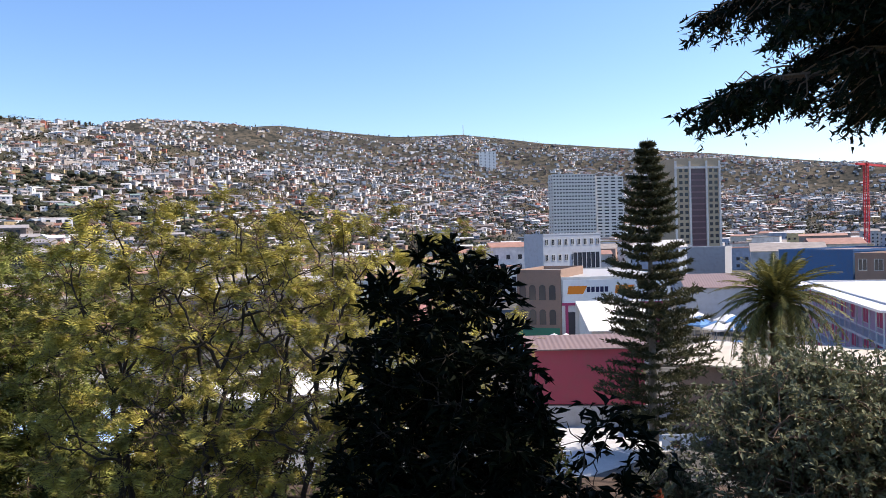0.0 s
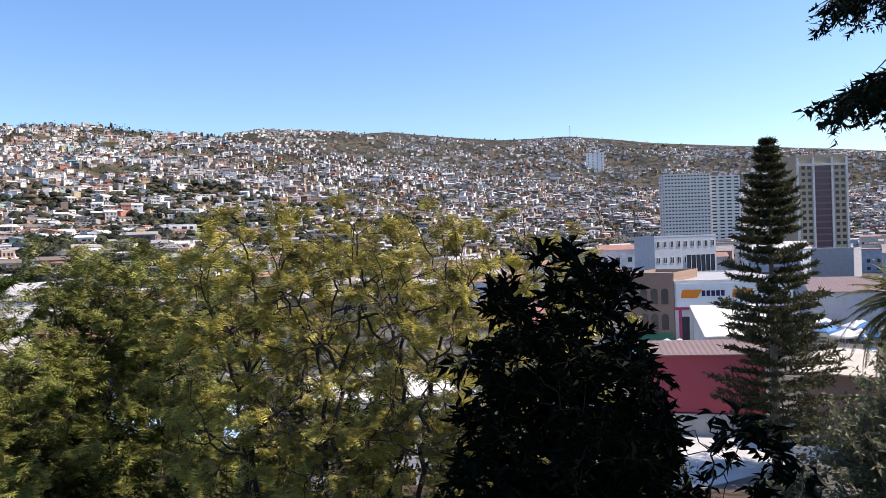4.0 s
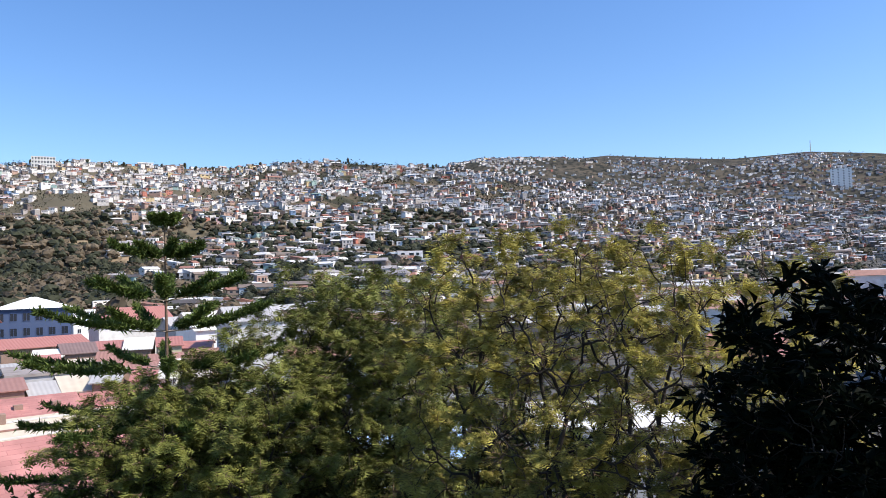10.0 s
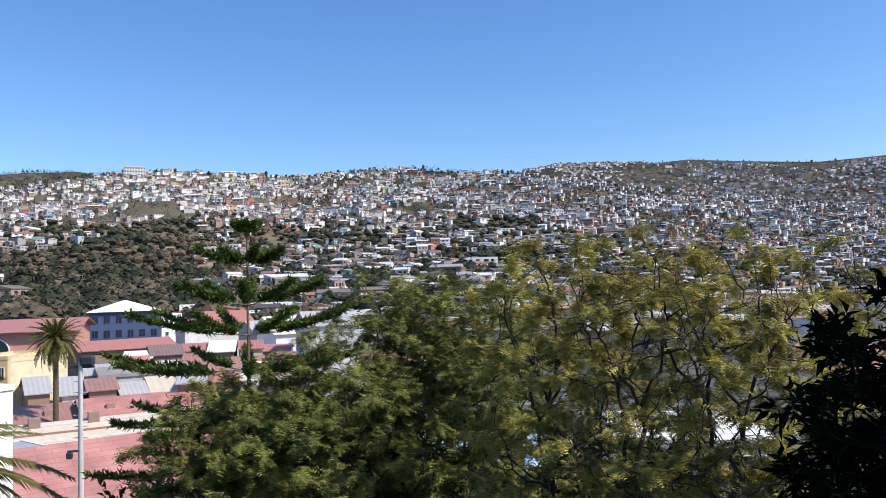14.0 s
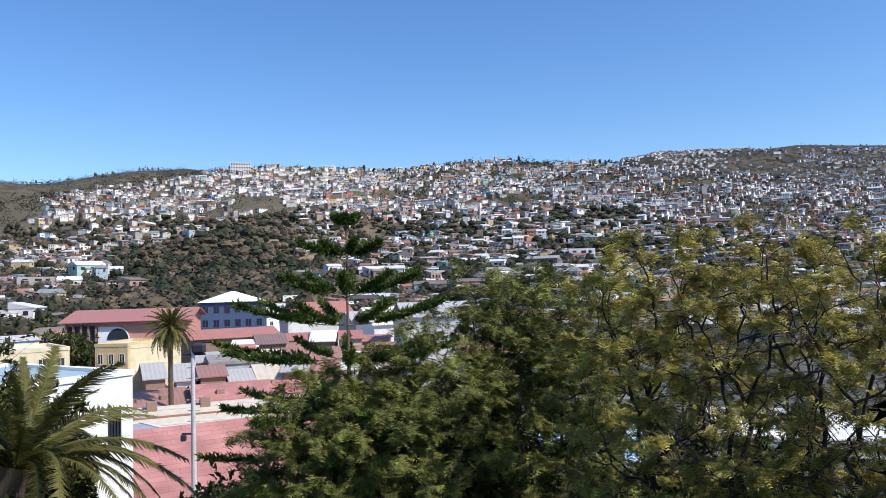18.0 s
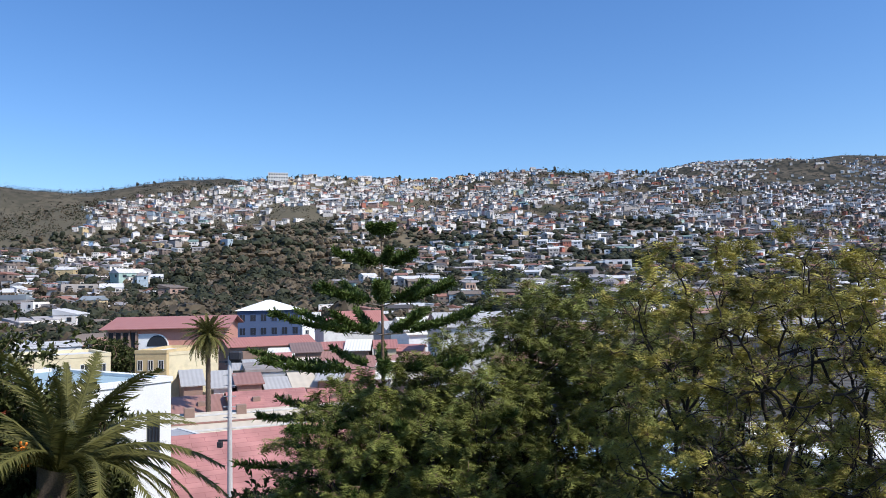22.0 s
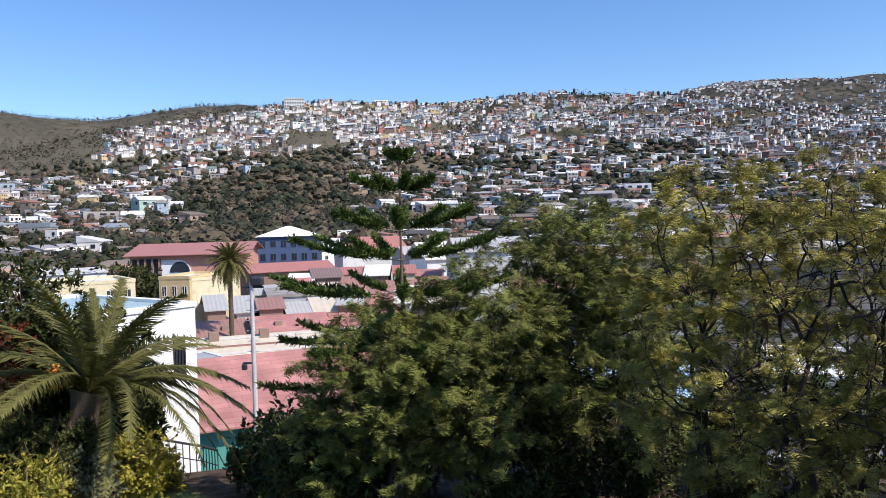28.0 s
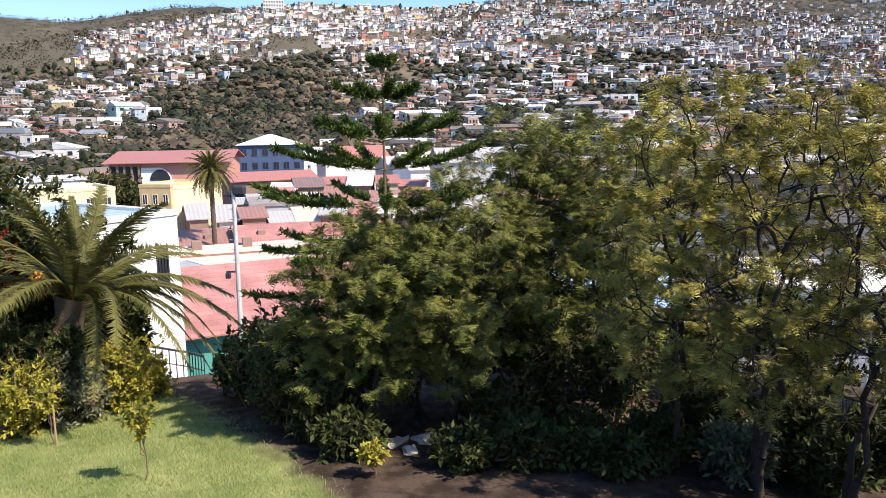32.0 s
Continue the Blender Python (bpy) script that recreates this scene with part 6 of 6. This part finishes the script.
palm(at(19.1, 85), 12.9, 0.26, 3.0, 84, 40, 302, "tall slim palm with a round dark crown", low=-1.0, leaf=0.014)
palm(at(-61.6, 50), 12.7, 0.42, 4.0, 104, 56, 303, "date palm with a full crown and dry skirt", low=-0.8, skirt=24, leaf=0.009, sag=1.25)


def norfolk(place, height, radius, tiers, per, seed, label, leaf_mat, rise=0.35, branchlets=14, count=10, trunk_r=0.12, bare_low=0.06, old=False, needle=0.06, power=0.75, whorls=None):
    """A Norfolk pine: straight trunk with whorls of branches, each branch a part with its ropes of needles."""
    g = np.random.default_rng(seed)
    ob = thing("norfolk_pine", place, label, "conifer")
    h = np.linspace(-0.4, height, 14)
    v, f = tubes([(np.stack([0 * h, 0 * h, h], 1), np.interp(h, [0, height], [trunk_r, 0.012]))], 9)
    part_mesh("trunk", mesh_of("trunk", v, f, GREYBARK if old else BARK, smooth=True), ob)
    for t in range(len(whorls) if whorls else tiers):
        u = (t + 0.5) / tiers
        z0 = height * (bare_low + (0.985 - bare_low) * u ** 0.9)
        L = radius * max(0.015, (1 - u)) ** power * min(1, 0.6 + u * 2.5)
        if whorls:
            drop, L, slope = whorls[t]
            z0, u = height - drop, 1 - drop / height
        for k in range(per):
            if old and g.uniform() < 0.12:
                continue
            a = 2 * np.pi * (k + 0.5 * (t % 2)) / per + g.uniform(-0.15, 0.15)
            ln = L * (g.uniform(0.6, 1.15) if old else g.uniform(0.8, 1.12))
            s = np.linspace(0, 1, 6)
            lift = slope if whorls else rise * (u - 0.35)
            path = np.stack([np.cos(a) * ln * s, np.sin(a) * ln * s, z0 + ln * (lift * s + 0.16 * s ** 2.5)], 1)
            rv, rf = tubes([(path, np.linspace(trunk_r * 0.22, trunk_r * 0.06, 6) * (1 - 0.5 * u))], 4)
            side = np.array([-np.sin(a), np.cos(a), 0])
            fwd = np.array([np.cos(a), np.sin(a), 0])
            starts, ends = [], []
            for b in range(branchlets):
                q = (0.22 if old else 0.3) + (0.78 if old else 0.7) * (b + g.uniform(0, 1)) / branchlets
                p = np.array([np.interp(q, s, path[:, c]) for c in range(3)])
                bl = ln * (0.22 if not old else 0.24) * (1.08 - 0.7 * q) + 0.055 * radius
                for sg in (-1, 1):
                    starts.append(p)
                    if not old:
                        ends.append(p + (side * sg * g.uniform(0.15, 0.6) + fwd * g.uniform(0.3, 0.7) + np.array([0, 0, g.uniform(0.35, 0.85)])) * (0.09 + 0.12 * (1.15 - q)) * (0.6 + 0.25 * ln))
                        continue
                    ends.append(p + (side * sg * g.uniform(0.6, 0.9) + fwd * g.uniform(0.45, 0.8) + np.array([0, 0, g.uniform(0.1, 0.55)])) * bl)
            starts.append(path[3])
            ends.append(path[-1] + fwd * 0.05 * ln)
            S, E = np.array(starts), np.array(ends)
            m = len(S)
            needles = count
            tt = (np.arange(needles)[None, :, None] + g.uniform(0, 1, (m, needles, 1))) / needles
            P = S[:, None] + (E - S)[:, None] * tt
            D = (E - S)
            D = D / (np.linalg.norm(D, axis=1, keepdims=True) + 1e-9)
            out = D[:, None] * 0.75 + g.normal(0, 0.55, (m, needles, 3))
            out /= np.linalg.norm(out, axis=2, keepdims=True)
            w = np.cross(out, g.normal(0, 1, (m, needles, 3)))
            w /= np.linalg.norm(w, axis=2, keepdims=True) + 1e-9
            nl = needle * g.uniform(0.8, 1.5, (m, needles, 1))
            tri = np.stack([P - w * nl * 0.28, P + w * nl * 0.28, P + out * nl * 1.6], 2).reshape(-1, 3)
            fi = np.arange(len(tri)).reshape(-1, 3) + len(rv)
            me = mesh_of("branch", np.concatenate([rv, tri]), [rf, fi], (leaf_mat, GREYBARK), np.concatenate([np.ones(len(rf), int), np.zeros(len(fi), int)]))
            part_mesh("branch", me, ob)
    return ob


norfolk(at(6.55, 16.0, zl(6.5, 16)), 18.33 - zl(6.5, 16), 3.1, 9, 8, 401, "young Norfolk pine with open whorls of branches", NEEDLE, branchlets=40, count=14, trunk_r=0.075, needle=0.058,
        whorls=((0.12, 0.25, 0.5), (0.8, 0.9, 0.16), (1.6, 1.7, 0.12), (2.2, 2.3, 0.05), (2.9, 2.6, -0.04), (3.8, 2.9, -0.12), (4.7, 3.0, -0.2)))
norfolk(at(-53.2, 60), 17 + 60 * math.tan(radians(6.95)), 5.3, 31, 7, 402, "tall old Norfolk pine with short layered branches", OLDNEEDLE, rise=0.3, branchlets=13, count=12, trunk_r=0.4, bare_low=0.06, old=True, needle=0.18, power=0.75)


def cedar(place, height, seed, label, density=1.0):
    """A big drooping conifer whose lower boughs hang into the view from above."""
    g = np.random.default_rng(seed)
    ob = thing("cedar_tree", place, label, "conifer")
    h = np.linspace(-0.5, height, 12)
    v, f = tubes([(np.stack([0 * h, 0 * h, h], 1), np.interp(h, [0, height], [0.38, 0.03]))], 12)
    part_mesh("trunk", mesh_of("trunk", v, f, BARK, smooth=True), ob)
    for i in range(84):
        u = i / 84
        z0 = 7.45 + (height - 7.95) * u
        a = i * 2.39996 + g.uniform(-0.3, 0.3)
        ln = (2.8 if u < 0.22 else 4.0 * (1 - u) ** 0.5 + 0.3) * g.uniform(0.8, 1.1)
        if u > 0.06 and math.cos(a) < 0.1:
            ln *= 0.72
        s = np.linspace(0, 1, 8)
        path = np.stack([np.cos(a) * ln * s, np.sin(a) * ln * s, z0 + ln * (0.18 * s - 0.34 * s ** 2)], 1)
        path[1:] += g.normal(0, 0.03 * ln, (7, 3)) * np.array([1, 1, 0.6])
        wood = [(path, np.linspace(0.06, 0.012, 8))]
        nb = int((14 + ln * (19 if u < 0.3 else 5)) * density)
        S, E = [], []
        for b in range(nb):
            q = 0.15 + 0.85 * g.uniform()
            p = np.array([np.interp(q, s, path[:, c]) for c in range(3)])
            ang = a + g.choice((-1, 1)) * g.uniform(0.4, 1.2)
            bl = ln * 0.3 * (1.15 - 0.8 * q) + 0.22
            e = p + np.array([np.cos(ang) * bl, np.sin(ang) * bl, -bl * g.uniform(0.1, 0.75)])
            wood.append((bend(p, e, 0.05, 4, g, 0.05), np.linspace(0.014, 0.005, 4)))
            for c in range(int(7 + bl * 9)):
                t = g.uniform(0.1, 1.0)
                p2 = p + (e - p) * t
                dv = (e - p) / bl * 0.6 + np.array([*g.normal(0, 0.6, 2), -abs(g.normal(0.25, 0.35))])
                S.append(p2)
                E.append(p2 + dv / np.linalg.norm(dv) * g.uniform(0.1, 0.26))
        S, E = np.array(S), np.array(E)
        wv, wf = tubes(wood, 4)
        m, nn = len(S), 6
        tt = (np.arange(nn)[None, :, None] + g.uniform(0, 1, (m, nn, 1))) / nn
        P = S[:, None] + (E - S)[:, None] * tt
        D = (E - S) / (np.linalg.norm(E - S, axis=1, keepdims=True))
        out = D[:, None] * 0.6 + g.normal(0, 0.6, (m, nn, 3))
        out /= np.linalg.norm(out, axis=2, keepdims=True)
        w = np.cross(out, g.normal(0, 1, (m, nn, 3)))
        w /= np.linalg.norm(w, axis=2, keepdims=True) + 1e-9
        nl = 0.08 * g.uniform(0.8, 1.4, (m, nn, 1))
        tri = np.stack([P - w * 0.019, P + w * 0.019, P + out * nl], 2).reshape(-1, 3)
        fi = np.arange(len(tri)).reshape(-1, 3) + len(wv)
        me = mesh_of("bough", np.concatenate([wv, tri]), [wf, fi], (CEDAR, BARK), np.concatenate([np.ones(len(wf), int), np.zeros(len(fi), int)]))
        part_mesh("bough", me, ob)
    return ob


cedar(at(-74.6, 10.0, zl(-74.6, 10.0)), 15.2, 501, "big cedar with drooping boughs overhead, coloured as a shaded silhouette")
# never in view: this cedar is added only for the shade it casts
cedar(at(-100, 10.0, zl(-100, 10.0)), 15.5, 502, "unseen second cedar added to cast shade", 0.25)

# ---- lawn ----
gg = np.random.default_rng(77)
n = 110000
az, r = gg.uniform(8, 40, n), np.sqrt(gg.uniform(11.5 ** 2, 21.5 ** 2, n))
ok = (-np.sin(np.radians(az)) * r + 0.76 * np.cos(np.radians(az)) * r) < 6.2 + gg.normal(0, 0.3, n)
az, r = az[ok], r[ok]
n = len(az)
pz = land(az, r)
p = np.stack([-np.sin(np.radians(az)) * r, np.cos(np.radians(az)) * r, pz], 1)
hb = gg.uniform(0.03, 0.085, n)[:, None]
d = gg.normal(0, 1, (n, 3))
d[:, 2] = 0
d /= np.linalg.norm(d, axis=1, keepdims=True)
lean = gg.normal(0, 0.5, (n, 3)) * np.array([1, 1, 0])
tri = np.stack([p - d * 0.006, p + d * 0.006, p + (np.array([0, 0, 1.0]) + lean) * hb], 1).reshape(-1, 3)
tagged(new("grass", mesh_of("grass", tri, np.arange(3 * n).reshape(-1, 3), BLADE)), "short sunlit lawn grass on the slope", "grass", kind="stuff")

# saplings with stakes
for i, (az, d, h, stake) in enumerate(((25.1, 13.4, 1.45, False), (31.0, 16.7, 1.3, True), (8.1, 12.3, 0.5, False))):
    z = zl(az, d)
    ob = tree("sapling", at(az, d, z), h * 1.08, 0.26, "thin young golden-leaved sapling on the lawn", SMALL_LEAF, VARIEGATED, 0.12, 7, 180 + i, stems=1, limbs=5, branches=5, twigs=3, crown_low=0.6, trunk_r=0.014, category="sapling", group="saplings on the lawn")
    if stake:
        st = thing("stake", at(az - 0.4, d, z), "bare wooden stake beside a sapling", "stake")
        bm = bmesh.new()
        bmesh.ops.create_cone(bm, cap_ends=True, segments=8, radius1=0.022, radius2=0.018, depth=1.35, matrix=Matrix.Translation((0, 0, 0.55)))
        part("pole", bm, STAKE, st)

# rail by the steps
rail = thing("hand_rail", at(24.6, 24.0, 9.6), "dark steel hand rail with thin bars", "railing")
p0, p1, p2 = at(24.6, 24.0), at(21.4, 23.6), at(20.4, 23.2)
base = p0
for (q0, z0), (q1, z1), bars in (((p0, 1.05), (p1, 0.75), 7), ((p1, 0.75), (p2, 0.7), 5)):
    for dz, rr in ((0, 0.035), (-0.45, 0.015)):
        v, f = tubes([(np.array([list(q0 - base), list(q1 - base)]) + np.array([[0, 0, z0 + dz], [0, 0, z1 + dz]]), (rr, rr))], 6)
        part_mesh("rail", mesh_of("rail", v, f, DARK), rail)
    for k in range(bars + 1):
        q = q0.lerp(q1, k / bars) - base
        z = z0 + (z1 - z0) * k / bars
        part("bar", slab(q.x - 0.012, q.y - 0.012, -0.3, q.x + 0.012, q.y + 0.012, z), DARK, rail)

# pale stones on the bare soil
gs = np.random.default_rng(88)
for i in range(7):
    az, d = gs.uniform(2.5, 8), gs.uniform(13.4, 14.3)
    st = thing("stone", at(az, d, zl(az, d)), "pale stone lying on bare soil", "stone", "stones below the trees", rz=gs.uniform(0, 6))
    bm = bmesh.new()
    bmesh.ops.create_icosphere(bm, subdivisions=2, radius=1.0)
    for vt in bm.verts:
        k = 1 + 0.25 * noise.noise(vt.co * 1.7 + V((i, 0, 0)))
        vt.co = V((vt.co.x * 0.2 * k, vt.co.y * 0.13 * k, vt.co.z * 0.08 * k)) * (0.6 + 1.2 * gs.uniform())
    part("stone", bm, STONE, st)
